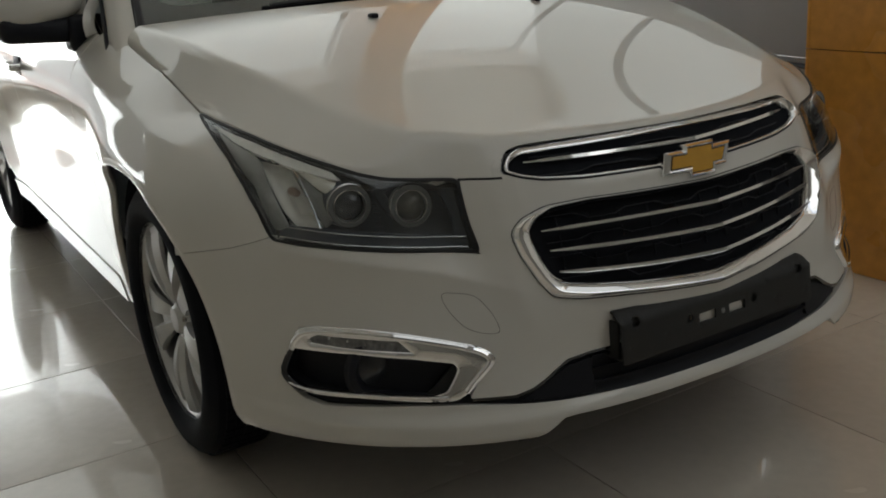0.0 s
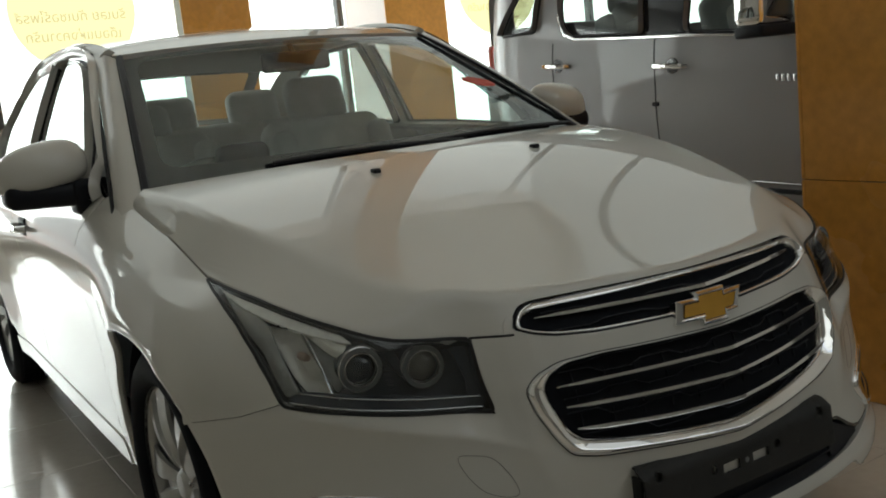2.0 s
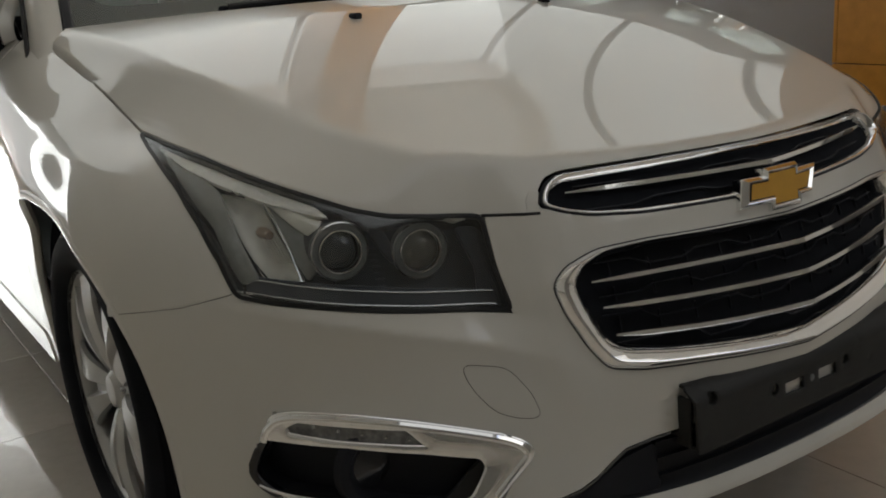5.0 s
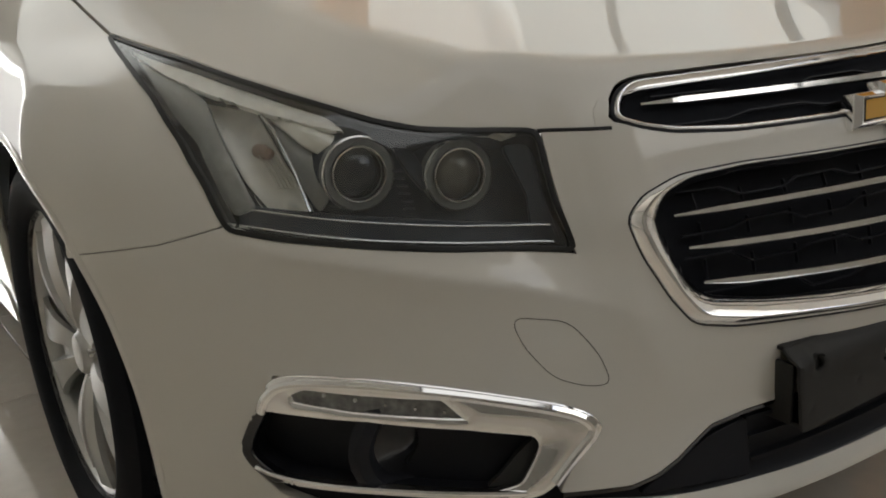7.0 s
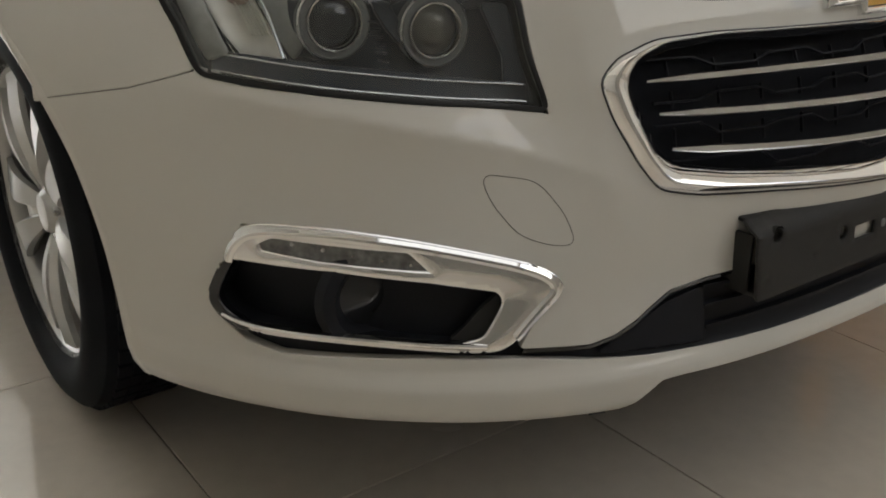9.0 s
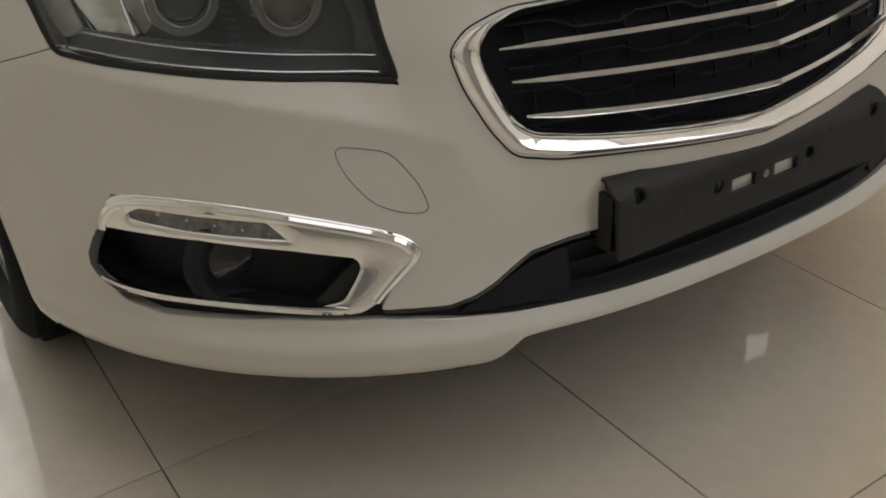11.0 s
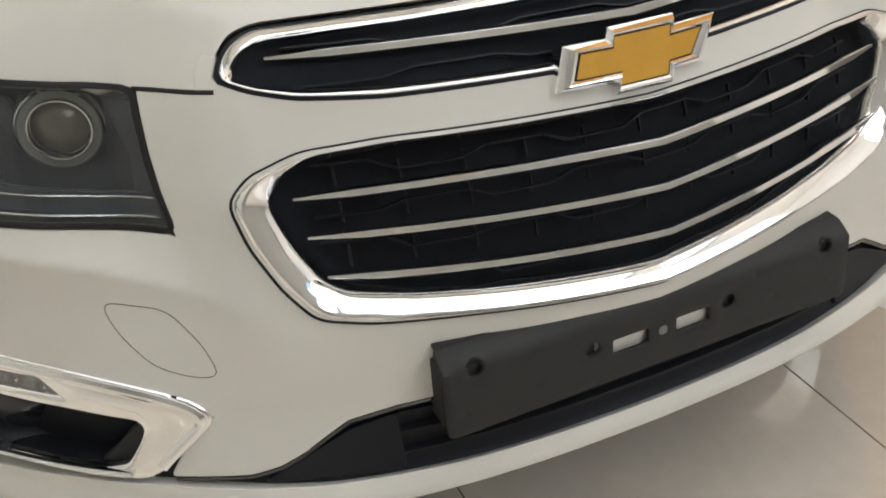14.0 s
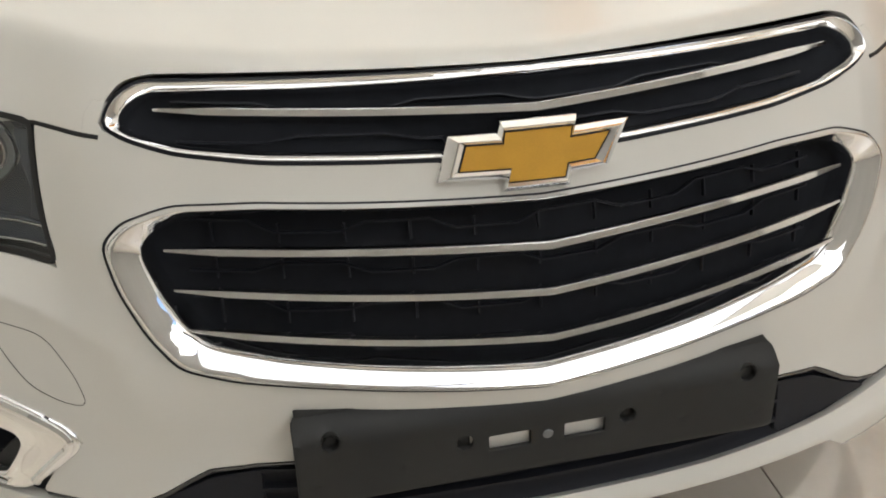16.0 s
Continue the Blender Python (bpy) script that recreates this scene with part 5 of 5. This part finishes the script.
tube("mirror_stalk", [(0, 1.80, 1.30), (0, 1.84, 1.345)], .009, BLACK, inner)


# ---- the showroom ----
WOOD = material("orange_wood_veneer", (0.70, 0.325, 0.060), 0.28, grain=0.10, grain_size=26, stain=0.16, stain_size=1.6, coat=0.35, rough_vary=0.06)
# window sheen on wood put into a pale pink colour
SHEENFACE = material("pale_pink_sheen", (0.72, 0.60, 0.55), 0.25, grain=0.03, grain_size=40, stain=0.05, stain_size=1.5, coat=0.5)
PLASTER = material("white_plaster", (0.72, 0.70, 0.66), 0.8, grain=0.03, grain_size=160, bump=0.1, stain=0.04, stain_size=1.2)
# two darkened copies of the plaster, to cut bounced light from unseen surfaces
PALEWALL = material("plaster_half_dimmed", (0.37, 0.36, 0.33), 0.8, grain=0.03, grain_size=160, bump=0.1, stain=0.04, stain_size=1.2)
DIMWALL = material("plaster_dimmed", (0.22, 0.21, 0.19), 0.8, grain=0.03, grain_size=160, bump=0.1, stain=0.04, stain_size=1.2)
FRAME = material("grey_window_frame", (0.12, 0.12, 0.12), 0.4, 0.5, grain=0.05, grain_size=200)
OUTSIDE = glowing("bright_daylight_outside", (1.0, 0.985, 0.95), 6.5)
PANE = clear_glass("window_glass", (.97, .98, .97), .0)
GROUT = material("tile_grout", (0.15, 0.12, 0.095), 0.9, grain=0.2, grain_size=60)
X0, X1, Y0, Y1, TOP = ROOM


def slab(name, lo, hi, mat, label, category, bevel=0.0):
    size = [h - l for l, h in zip(lo, hi)]
    mid = [(h + l) / 2 for l, h in zip(lo, hi)]
    ob = part(name, box(size, (0, 0, 0), bevel), mat, None, "", bool(bevel))
    ob.location = mid
    return tagged(ob, label, category, "", "structure")


floor = slab("floor", (X0 - 4, Y0 - 4, -.20), (X1 + 4, Y1 + 4, -.004), GROUT, "cream polished tile floor with dark joints", "floor")
ceiling = slab("ceiling", (X0 - .2, Y0 - .2, TOP), (X1 + .2, Y1 + .2, TOP + .15), PLASTER, "plain white ceiling", "ceiling")


def glazed_wall(name, along, fixed, a, b, panes, label, last=1):
    """A wall of tall panes between low and high bands of plaster."""
    wall = empty(name, label, "window wall", "", "structure")
    def put(nm, lo, hi, mat, bevel=.004, parent=wall):
        size = [h - l for l, h in zip(lo, hi)]
        ob = part(nm, box(size, [(h + l) / 2 for l, h in zip(lo, hi)], bevel), mat, parent, "", bool(bevel))
        return ob
    def span(u0, u1, z0, z1, d0, d1):
        return ((u0, fixed + d0, z0), (u1, fixed + d1, z1)) if along == "x" else ((fixed + d0, u0, z0), (fixed + d1, u1, z1))
    put("low_band", *span(a, b, 0, .12, 0, .16), PLASTER, 0)
    put("high_band", *span(a, b, TOP - .3, TOP, 0, .16), PLASTER, 0)
    for i in range(panes + last):
        u = a + (b - a) * i / panes
        put("window_post", *span(u - .03, u + .03, .12, TOP - .3, .03, .13), FRAME)
    put("window_rail", *span(a, b, 2.70, 2.76, .03, .13), FRAME)
    for i in range(panes):
        u, v = a + (b - a) * i / panes + .031, a + (b - a) * (i + 1) / panes - .031
        for z0, z1 in ((.121, 2.699), (2.761, TOP - .301)):
            put("pane", *span(u, v, z0, z1, .076, .084), PANE, 0).visible_shadow = False
    return wall


# unseen solid end, added to keep window glare off the fender
slab("wall_north_end", (X0, Y1, 0), (-3.44, Y1 + .16, TOP), PALEWALL, "unseen rear wall end added to block window glare, darkened to cut bounce", "wall")
glazed_wall("wall_north", "x", Y1, -3.4, X1, 3, "tall show windows glowing with daylight")
slab("wall_west", (X0 - .16, Y0, 0), (X0, Y1, TOP), PALEWALL, "unseen side wall, darkened to cut bounced light", "wall")
# unseen south wall; its high opening is added for the fill lamp
south = empty("wall_south", "unseen dimmed wall with an opening added for the south fill", "wall", "", "structure")
edges = [X0] + [x for pair in SOUTH_OPENINGS for x in pair] + [X1]
for lo, hi in zip(edges[::2], edges[1::2]):
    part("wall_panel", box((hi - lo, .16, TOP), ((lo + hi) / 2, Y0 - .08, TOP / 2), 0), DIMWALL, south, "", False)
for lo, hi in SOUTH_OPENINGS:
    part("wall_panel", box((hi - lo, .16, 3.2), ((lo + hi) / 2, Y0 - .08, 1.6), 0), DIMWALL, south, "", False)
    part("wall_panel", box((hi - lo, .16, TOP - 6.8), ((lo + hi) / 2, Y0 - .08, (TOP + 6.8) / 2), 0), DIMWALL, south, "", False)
    part("window_post", box((.06, .06, 3.6), ((lo + hi) / 2, Y0 - .06, 5.0), .004), FRAME, south)
slab("wall_east", (X1, Y0, 0), (X1 + .16, 2.36, TOP), PLASTER, "plain pale wall", "wall")
glazed_wall("wall_east_windows", "y", X1, 2.4, Y1, 3, "tall show windows beside the grey estate car", 0)
for nm, lo, hi in (("backdrop_north", (X0 - 3, Y1 + 2.2, -.3), (X1 + 3, Y1 + 2.25, 3.3)), ("backdrop_east", (X1 + 2.2, 1.0, -.3), (X1 + 2.25, Y1 + 2.2, 3.3))):
    slab(nm, lo, hi, OUTSIDE, "overexposed daylight outside the windows", "backdrop")
slab("backdrop_high", (X0 - 3, Y1 + 2.26, 3.3), (X1 + 3, Y1 + 2.3, 9), glowing("pale_sky_outside", (1.0, .975, .92), 1.1), "pale bright sky over the canopy", "backdrop")
slab("backdrop_south", (X0, Y0 - 2.2, -.3), (X1, Y0 - 2.15, 8), bpy.data.materials["pale_sky_outside"], "unseen pale glow behind the added south opening", "backdrop")
slab("backdrop_east_high", (X1 + 2.26, 1.0, 3.3), (X1 + 2.3, Y1 + 2.3, 9), bpy.data.materials["pale_sky_outside"], "pale bright sky over the canopy", "backdrop")
# unseen slab added over the pavement to dim the upper windows
slab("canopy", (X0 - 3, Y1 + .3, 3.3), (X1 + 3, Y1 + 2.25, 3.45), DIMWALL, "unseen grey slab outside, added to dim the high windows", "canopy")

# an unseen glowing sheet added as overhead fill over the front of the saloon
panel = empty("ceiling_fill", "unseen glowing sheet under the ceiling, added as overhead fill", "ceiling light", "", "structure")
part("fill_sheet", box((7.0, 4.4, .02), (.6, -2.2, TOP - .03), 0), glowing("added_fill_glow", (1.0, .975, .93), .95), panel, "", False)
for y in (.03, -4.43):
    part("fill_frame", box((7.12, .06, .05), (.6, y, TOP - .03), .004, 1), FRAME, panel)
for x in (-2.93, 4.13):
    part("fill_frame", box((.06, 4.38, .05), (x, -2.2, TOP - .03), .004, 1), FRAME, panel)


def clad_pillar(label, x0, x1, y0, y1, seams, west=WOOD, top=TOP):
    """A pillar clad in veneered boards with fine seams; west: material of its west boards."""
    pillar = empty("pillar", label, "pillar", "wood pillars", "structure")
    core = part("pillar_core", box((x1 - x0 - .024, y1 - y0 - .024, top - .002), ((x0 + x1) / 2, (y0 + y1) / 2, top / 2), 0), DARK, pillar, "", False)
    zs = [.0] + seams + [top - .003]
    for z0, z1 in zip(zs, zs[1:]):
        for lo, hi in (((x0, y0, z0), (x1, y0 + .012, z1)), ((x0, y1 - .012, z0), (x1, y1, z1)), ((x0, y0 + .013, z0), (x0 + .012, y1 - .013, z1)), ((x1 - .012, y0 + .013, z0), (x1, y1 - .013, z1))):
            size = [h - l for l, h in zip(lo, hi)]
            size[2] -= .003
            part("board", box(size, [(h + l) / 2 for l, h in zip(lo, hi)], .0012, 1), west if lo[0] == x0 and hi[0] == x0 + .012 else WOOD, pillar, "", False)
    return pillar


clad_pillar("orange wood-veneered pillar beside the saloon", 1.355, 1.95, .28, .90, [.722, 1.93, 3.2, 4.4, 5.6])
clad_pillar("low orange wood post in front of the bright windows", 1.0, 1.54, 6.0, 6.16, [1.2], FRAME, 2.5)
# its west boards are pale pink to paint in the windows' reflection
clad_pillar("orange wood pillar in front of the bright windows", 2.725, 3.325, 6.0, 6.74, [1.2, 2.4, 3.6, 4.8, 6.0], SHEENFACE)

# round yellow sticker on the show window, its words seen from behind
# daylight through the film and letters is put in as their own glow
YELLOW = glowing("yellow_film_glow", (1.0, 0.90, 0.46), 2.3)
GLOWINK = glowing("ochre_letters_glow", (0.86, 0.70, 0.36), 1.6)


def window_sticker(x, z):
    sticker = empty("window_sticker", "round yellow sticker, daylight through it put in as glow, brown Thai words seen in reverse", "sticker", "window stickers")
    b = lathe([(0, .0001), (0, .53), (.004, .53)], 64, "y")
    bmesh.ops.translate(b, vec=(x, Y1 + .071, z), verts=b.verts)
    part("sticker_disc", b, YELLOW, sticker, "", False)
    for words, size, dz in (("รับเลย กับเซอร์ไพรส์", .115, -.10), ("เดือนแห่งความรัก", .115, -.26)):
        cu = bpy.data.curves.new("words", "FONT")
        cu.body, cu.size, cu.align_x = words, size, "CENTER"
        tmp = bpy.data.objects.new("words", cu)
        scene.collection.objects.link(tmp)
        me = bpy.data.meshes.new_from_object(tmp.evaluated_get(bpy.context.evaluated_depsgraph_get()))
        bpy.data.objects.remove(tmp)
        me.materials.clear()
        me.materials.append(GLOWINK)
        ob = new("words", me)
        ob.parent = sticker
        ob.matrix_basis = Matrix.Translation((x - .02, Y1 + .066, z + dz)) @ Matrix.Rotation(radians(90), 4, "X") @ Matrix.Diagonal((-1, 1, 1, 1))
    part("word_bar", box((.40, .002, .022), (x + .06, Y1 + .066, z - .35), 0), GLOWINK, sticker, "", False)


window_sticker(.60, 2.12)
window_sticker(5.10, 2.15)

# things outside on the pavement, mirrored in the saloon's flank
BARRIER = material("orange_plastic", (.75, .20, .03), .4, grain=.05, grain_size=40, stain=.1, stain_size=4)
SHUTTER = material("white_steel_slat", (.70, .70, .68), .4, .2, grain=.04, grain_size=60)
barrier = empty("barrier", "orange and white plastic road barrier outside the window", "barrier")
part("barrier_foot", box((1.0, .36, .25), (-2.25, 9.1, .125), .05, 3), BARRIER, barrier)
part("barrier_wall", box((.98, .16, .40), (-2.25, 9.1, .45), .04, 3), SHUTTER, barrier)
part("barrier_top", box((.98, .14, .22), (-2.25, 9.1, .76), .04, 3), BARRIER, barrier)
shutter = empty("roller_shutter", "white slatted steel roller shutter outside", "shutter")
part("shutter_back", box((1.5, .02, 3.0), (-3.05, 9.62, 1.35), 0), FRAME, shutter, "", False)
for k in range(12):
    part("slat", box((1.5, .03, .066), (-3.05, 9.59, 1.42 + .122 * k), .008, 1), SHUTTER, shutter)


# ---- grey off-road estate parked behind ----
truck = empty("estate_car", "grey-brown metallic off-road estate car with chrome handles", "car")
GREY = material("grey_metallic_paint", (0.23, 0.222, 0.226), 0.48, 0.2, grain=0.04, grain_size=900, stain=0.03, stain_size=2, coat=0.55)
TINT = clear_glass("tinted_side_glass", (0.70, 0.75, 0.73), 0.03)
TX0, TRISE = 2.20, .068


def estate(s, t):
    """The near flank: s along y, t the height over the sill line's slope."""
    y, z = np.asarray(s, float), np.asarray(t, float)
    bulge = .05 * np.clip((z - .35) / .5, 0, 1) ** .5 - .10 * np.clip((z - 1.15) / .65, 0, 1.2) ** 1.3
    ends = .30 * np.clip((y - 3.55) / .6, 0, 1) ** 2.2 + .25 * np.clip((.2 - y) / .8, 0, 1) ** 2
    return np.stack([TX0 + .05 - bulge + ends, y, z + TRISE * (y - 2.28) * np.clip((z - .35) / .6, 0, 1)], -1)


WIN_R = [(2.47, 1.285), (3.02, 1.285), (3.10, 1.34), (3.13, 1.46), (3.08, 1.66), (2.50, 1.68)]
WIN_F = [(2.18, 1.285), (1.30, 1.27), (1.12, 1.27), (1.55, 1.66), (2.16, 1.68)]
WIN_Q = [(3.36, 1.32), (3.72, 1.30), (3.62, 1.42), (3.44, 1.62), (3.30, 1.66)]
side_o = [(-.6, .50), (-.2, .35), (.6, .38), (1.0, .36), (2.2, .36), (3.0, .36), (3.1, .60), (3.3, .76), (3.6, .80), (3.85, .70), (3.98, .50), (4.15, .50), (4.15, 1.1), (4.10, 1.35), (3.95, 1.60), (3.75, 1.78), (2.6, 1.83), (1.75, 1.80), (1.45, 1.62), (.92, 1.20), (.2, 1.10), (-.5, 1.0), (-.62, .8)]
body = skin("flank", estate, rounded(side_o, .05, 4), GREY, truck, [rounded(w, .035, 5) for w in (WIN_R, WIN_F, WIN_Q)], .04, .04)
for poly in (WIN_R, WIN_F, WIN_Q):
    g = skin("window", estate, rounded(poly, .035, 5), TINT, truck, (), .06, 0, lift=.014)
    g.visible_shadow = False
    d = dense(rounded(poly, .035, 5), .03)
    q = estate(d[:, 0], d[:, 1])
    sweep("window_seal", q, np.tile((-1, 0, .2), (len(q), 1)), oval(.010, .006, 6), BLACK, g, True)


def flank_line(name, pts, a, b, mat, lift, parent=truck, label=""):
    d = dense(pts, .03, False)
    n = surface_normals(estate, d)
    n = np.where(n[:, :1] > 0, -n, n)
    return sweep(name, estate(d[:, 0], d[:, 1]) + n * lift, n, oval(a, b, 8), mat, parent, False, label)


flank_line("chrome_strip", [(1.10, 1.255), (2.2, 1.268), (3.00, 1.270), (3.10, 1.30), (3.145, 1.38), (3.15, 1.50), (3.10, 1.68)], .008, .005, CHROME, .006, truck, "thin chrome window strip")
for pts in ([(2.40, 1.25), (2.41, .9), (2.40, .5), (2.38, .38)], [(3.20, 1.25), (3.22, .95), (3.20, .80)], [(1.22, 1.22), (1.18, .8), (1.20, .45)], [(2.40, 1.25), (2.36, 1.29), (2.34, 1.68)]):
    flank_line("door_gap", pts, .004, .003, SEAL, .0)
flank_line("side_moulding", [(.4, .52), (1.2, .535), (2.2, .54), (3.0, .545)], .012, .010, BLACK, .004)
flank_line("side_moulding", [(.4, .565), (1.2, .575), (2.2, .58), (3.0, .585)], .003, .005, CHROME, .003)
skin("centre_post", estate, [(2.19, 1.28), (2.46, 1.28), (2.49, 1.68), (2.17, 1.68)], GLOSSBLACK, truck, (), .05, .005, lift=-.004)
for y, z in ((2.28, 1.125), (3.16, 1.125)):
    c = estate(np.array([y]), np.array([z]))[0]
    handle = tagged(new("door_handle"), "chrome bar handle over a round black cup")
    handle.parent = truck
    b = lathe([(-.004, .0001), (-.003, .040), (.006, .050)], 28, "x")
    bmesh.ops.scale(b, vec=(1, 1, .9), verts=b.verts)
    bmesh.ops.translate(b, vec=c, verts=b.verts)
    part("handle_cup", b, GLOSSBLACK, handle)
    path = [c + np.array((dx, dy, TRISE * dy)) for dy, dx in ((.115, -.004), (.10, -.028), (.04, -.040), (-.04, -.040), (-.085, -.028), (-.095, -.004))]
    sweep("handle_bar", path, np.tile((-1, 0, 0), (6, 1)), oval(.013, .008), CHROME, handle, False)
c = estate(np.array([2.41]), np.array([.935]))[0]
part("door_bumper", box((.012, .045, .020), c, .004), BLACK, truck)
for k in range(4):
    c = estate(np.array([1.655 - .030 * k]), np.array([1.075]))[0]
    part("badge_bar", box((.006, .018, .030), (c[0] - .002, c[1], c[2]), .001), SATIN, truck)
# door mirror with a chrome shell
m = tagged(new("door_mirror"), "chrome door mirror with a dark lower edge")
m.parent = truck
b = box((.24, .16, .17), (2.06, 1.60, 1.335), .045, 4)
part("mirror_shell", b, CHROME, m)
part("mirror_foot", box((.24, .15, .05), (2.07, 1.60, 1.235), .015, 3), BLACK, m)
part("tail_lamp", box((.10, .16, .30), (2.42, 4.02, 1.22), .03, 3), material("red_lamp", (.35, .02, .015), .15, coat=.8), truck, "red tail lamp")
# far flank, roof, bonnet, ends: plain closed forms
far_side = lambda s, t: estate(s, t) * np.array((-1, 1, 1)) + np.array((2 * TX0 + 1.86, 0, 0))
FAR_Q = [(3.24, 1.31), (3.90, 1.29), (3.80, 1.50), (3.62, 1.67), (3.24, 1.67)]
skin("far_flank", far_side, rounded(side_o, .05, 4), GREY, truck, [rounded(w, .035, 5) for w in (WIN_R, WIN_F, FAR_Q)], .08, 0)
for poly in (WIN_R, WIN_F, FAR_Q):
    skin("window", far_side, rounded(poly, .035, 5), TINT, truck, (), .06, 0).visible_shadow = False
for y, x in ((1.98, .55), (1.98, 1.30), (2.92, .55), (2.92, 1.25)):
    chair = tagged(new("seat"), "pale seat wrapped in plastic film")
    chair.parent = truck
    lean = Matrix.Rotation(radians(-14), 4, "X")
    part("seat_back", box((.50, .16, .66), (TX0 + x, y, 1.18), .07, 4, lean), CLOTH, chair)
    part("headrest", box((.27, .12, .20), (TX0 + x, y + .13, 1.60), .05, 4, lean), CLOTH, chair)
    part("seat_cushion", box((.50, .48, .18), (TX0 + x, y - .28, .86), .06, 4), CLOTH, chair)


def estate_top(s, t):
    a, y = np.asarray(s, float), np.asarray(t, float)
    prof = smooth_table([(-.62, .90), (-.5, 1.02), (.2, 1.03), (.92, 1.12), (1.45, 1.57), (1.75, 1.77), (2.6, 1.865), (3.75, 1.88), (3.95, 1.72), (4.15, 1.2), (4.2, .7)])
    rim = smooth_table([(-.62, .62), (.2, .85), (1.2, .84), (1.75, .78), (3.7, .78), (4.2, .60)])
    return np.stack([TX0 + .93 + a * rim(y), y, prof(y) + .03 * (1 - a * a)], -1)


TAIL_WINDOW = rounded(rect(-.84, .84, 3.86, 4.085), .05, 4)
skin("roof", estate_top, rect(-1, 1, -.62, 4.2), GREY, truck, [TAIL_WINDOW], .05, .02)
skin("rear_window", estate_top, TAIL_WINDOW, TINT, truck, (), .05, 0, lift=-.006).visible_shadow = False
part("nose", box((1.55, .25, .65), (TX0 + .93, -.55, .65), .06, 4), GREY, truck)
part("tail", box((1.45, .20, .80), (TX0 + .93, 4.12, .80), .06, 4), GREY, truck)
part("undertray", box((1.6, 4.5, .25), (TX0 + .95, 1.8, .42), .04, 2), DARK, truck)
for x, flip in ((TX0 + .10, 0), (TX0 + 1.76, 180)):
    for y in (.45, 3.42):
        w = tagged(new("wheel"), "large black tyre on an alloy rim")
        w.parent = truck
        w.matrix_basis = pose(x, y, .375, 0, 0, flip)
        part("tyre", lathe([(.20, .23), (.21, .30), (.19, .36), (.10, .375), (.03, .36), (.01, .30), (.02, .235)], 48, "x"), RUBBER, w)
        part("rim", lathe([(.03, .0001), (.02, .05), (.045, .09), (.03, .20), (.02, .232), (.10, .225)], 48, "x"), ALLOY, w)
        for k in range(6):
            a = 2 * math.pi * k / 6
            sweep("spoke", [(.028, -r * math.sin(a), r * math.cos(a)) for r in (.05, .12, .215)], np.tile((-1, 0, 0), (3, 1)), [(-.025, 0), (-.015, .014), (.015, .014), (.025, 0)], ALLOY, w, False)

# seats behind the tinted glass
for y, z in ((2.05, 1.22), (3.02, 1.26)):
    for x in (TX0 + .50, TX0 + 1.36):
        st = tagged(new("seat"), "pale grey seat behind tinted glass")
        st.parent = truck
        part("seat_back", box((.48, .16, .62), (x, y, z - .12), .05, 3, Matrix.Rotation(radians(-12), 4, "X")), CLOTH, st)
        part("headrest", box((.26, .10, .18), (x, y + .08, z + .28), .04, 3), CLOTH, st)
        part("plastic_bag", box((.30, .20, .20), (x - .05, y - .12, z + .05), .07, 2, Matrix.Rotation(.5, 4, "Z")), FILM, st, "loose clear plastic film")


# ---- floor tiles ----
def tile_material():
    m = material("cream_polished_tile", (0.60, 0.545, 0.465), 0.24, grain=0.035, grain_size=30, stain=0.05, stain_size=1.3, coat=0.9, rough_vary=0.04)
    nt = m.node_tree
    b = nt.nodes["Principled BSDF"]
    b.inputs["Coat IOR"].default_value = 1.62
    info = nt.nodes.new("ShaderNodeObjectInfo")
    ramp = nt.nodes.new("ShaderNodeMapRange")
    ramp.inputs["To Min"].default_value, ramp.inputs["To Max"].default_value = 0.96, 1.03
    mul = nt.nodes.new("ShaderNodeVectorMath")
    mul.operation = "SCALE"
    src = b.inputs["Base Color"].links[0].from_socket
    nt.links.new(info.outputs["Random"], ramp.inputs["Value"])
    nt.links.new(src, mul.inputs[0])
    nt.links.new(ramp.outputs["Result"], mul.inputs["Scale"])
    nt.links.new(mul.outputs["Vector"], b.inputs["Base Color"])
    return m


TILE = tile_material()
TX, TY = .593, .605
bm = box((TX - .0024, TY - .0024, .012), (0, 0, 0), .0006, 1)
tile_mesh = bpy.data.meshes.new("tile")
bm.to_mesh(tile_mesh)
bm.free()
tile_mesh.materials.append(TILE)
near, far_tiles = [], bmesh.new()
for i in range(-9, 13):
    for j in range(-11, 14):
        cx, cy = -.731 + TX * (i + .5), .400 + TY * (j + .5)
        if X0 < cx < X1 and Y0 < cy < Y1:
            if -3.2 < cx < 3.2 and -2.2 < cy < 5.2:
                t = new("tile", tile_mesh)
                t.parent, t.location = floor, Vector((cx, cy, -.006)) - floor.location
            else:
                q = bmesh.ops.create_cube(far_tiles, size=1.0)["verts"]
                bmesh.ops.transform(far_tiles, matrix=Matrix.Translation((cx, cy, -.006)) @ Matrix.Diagonal((TX - .0028, TY - .0028, .012, 1)), verts=q)
far = part("far_tiles", far_tiles, TILE, floor, "", False)
far.location = -floor.location
tagged(far, kind="stuff")
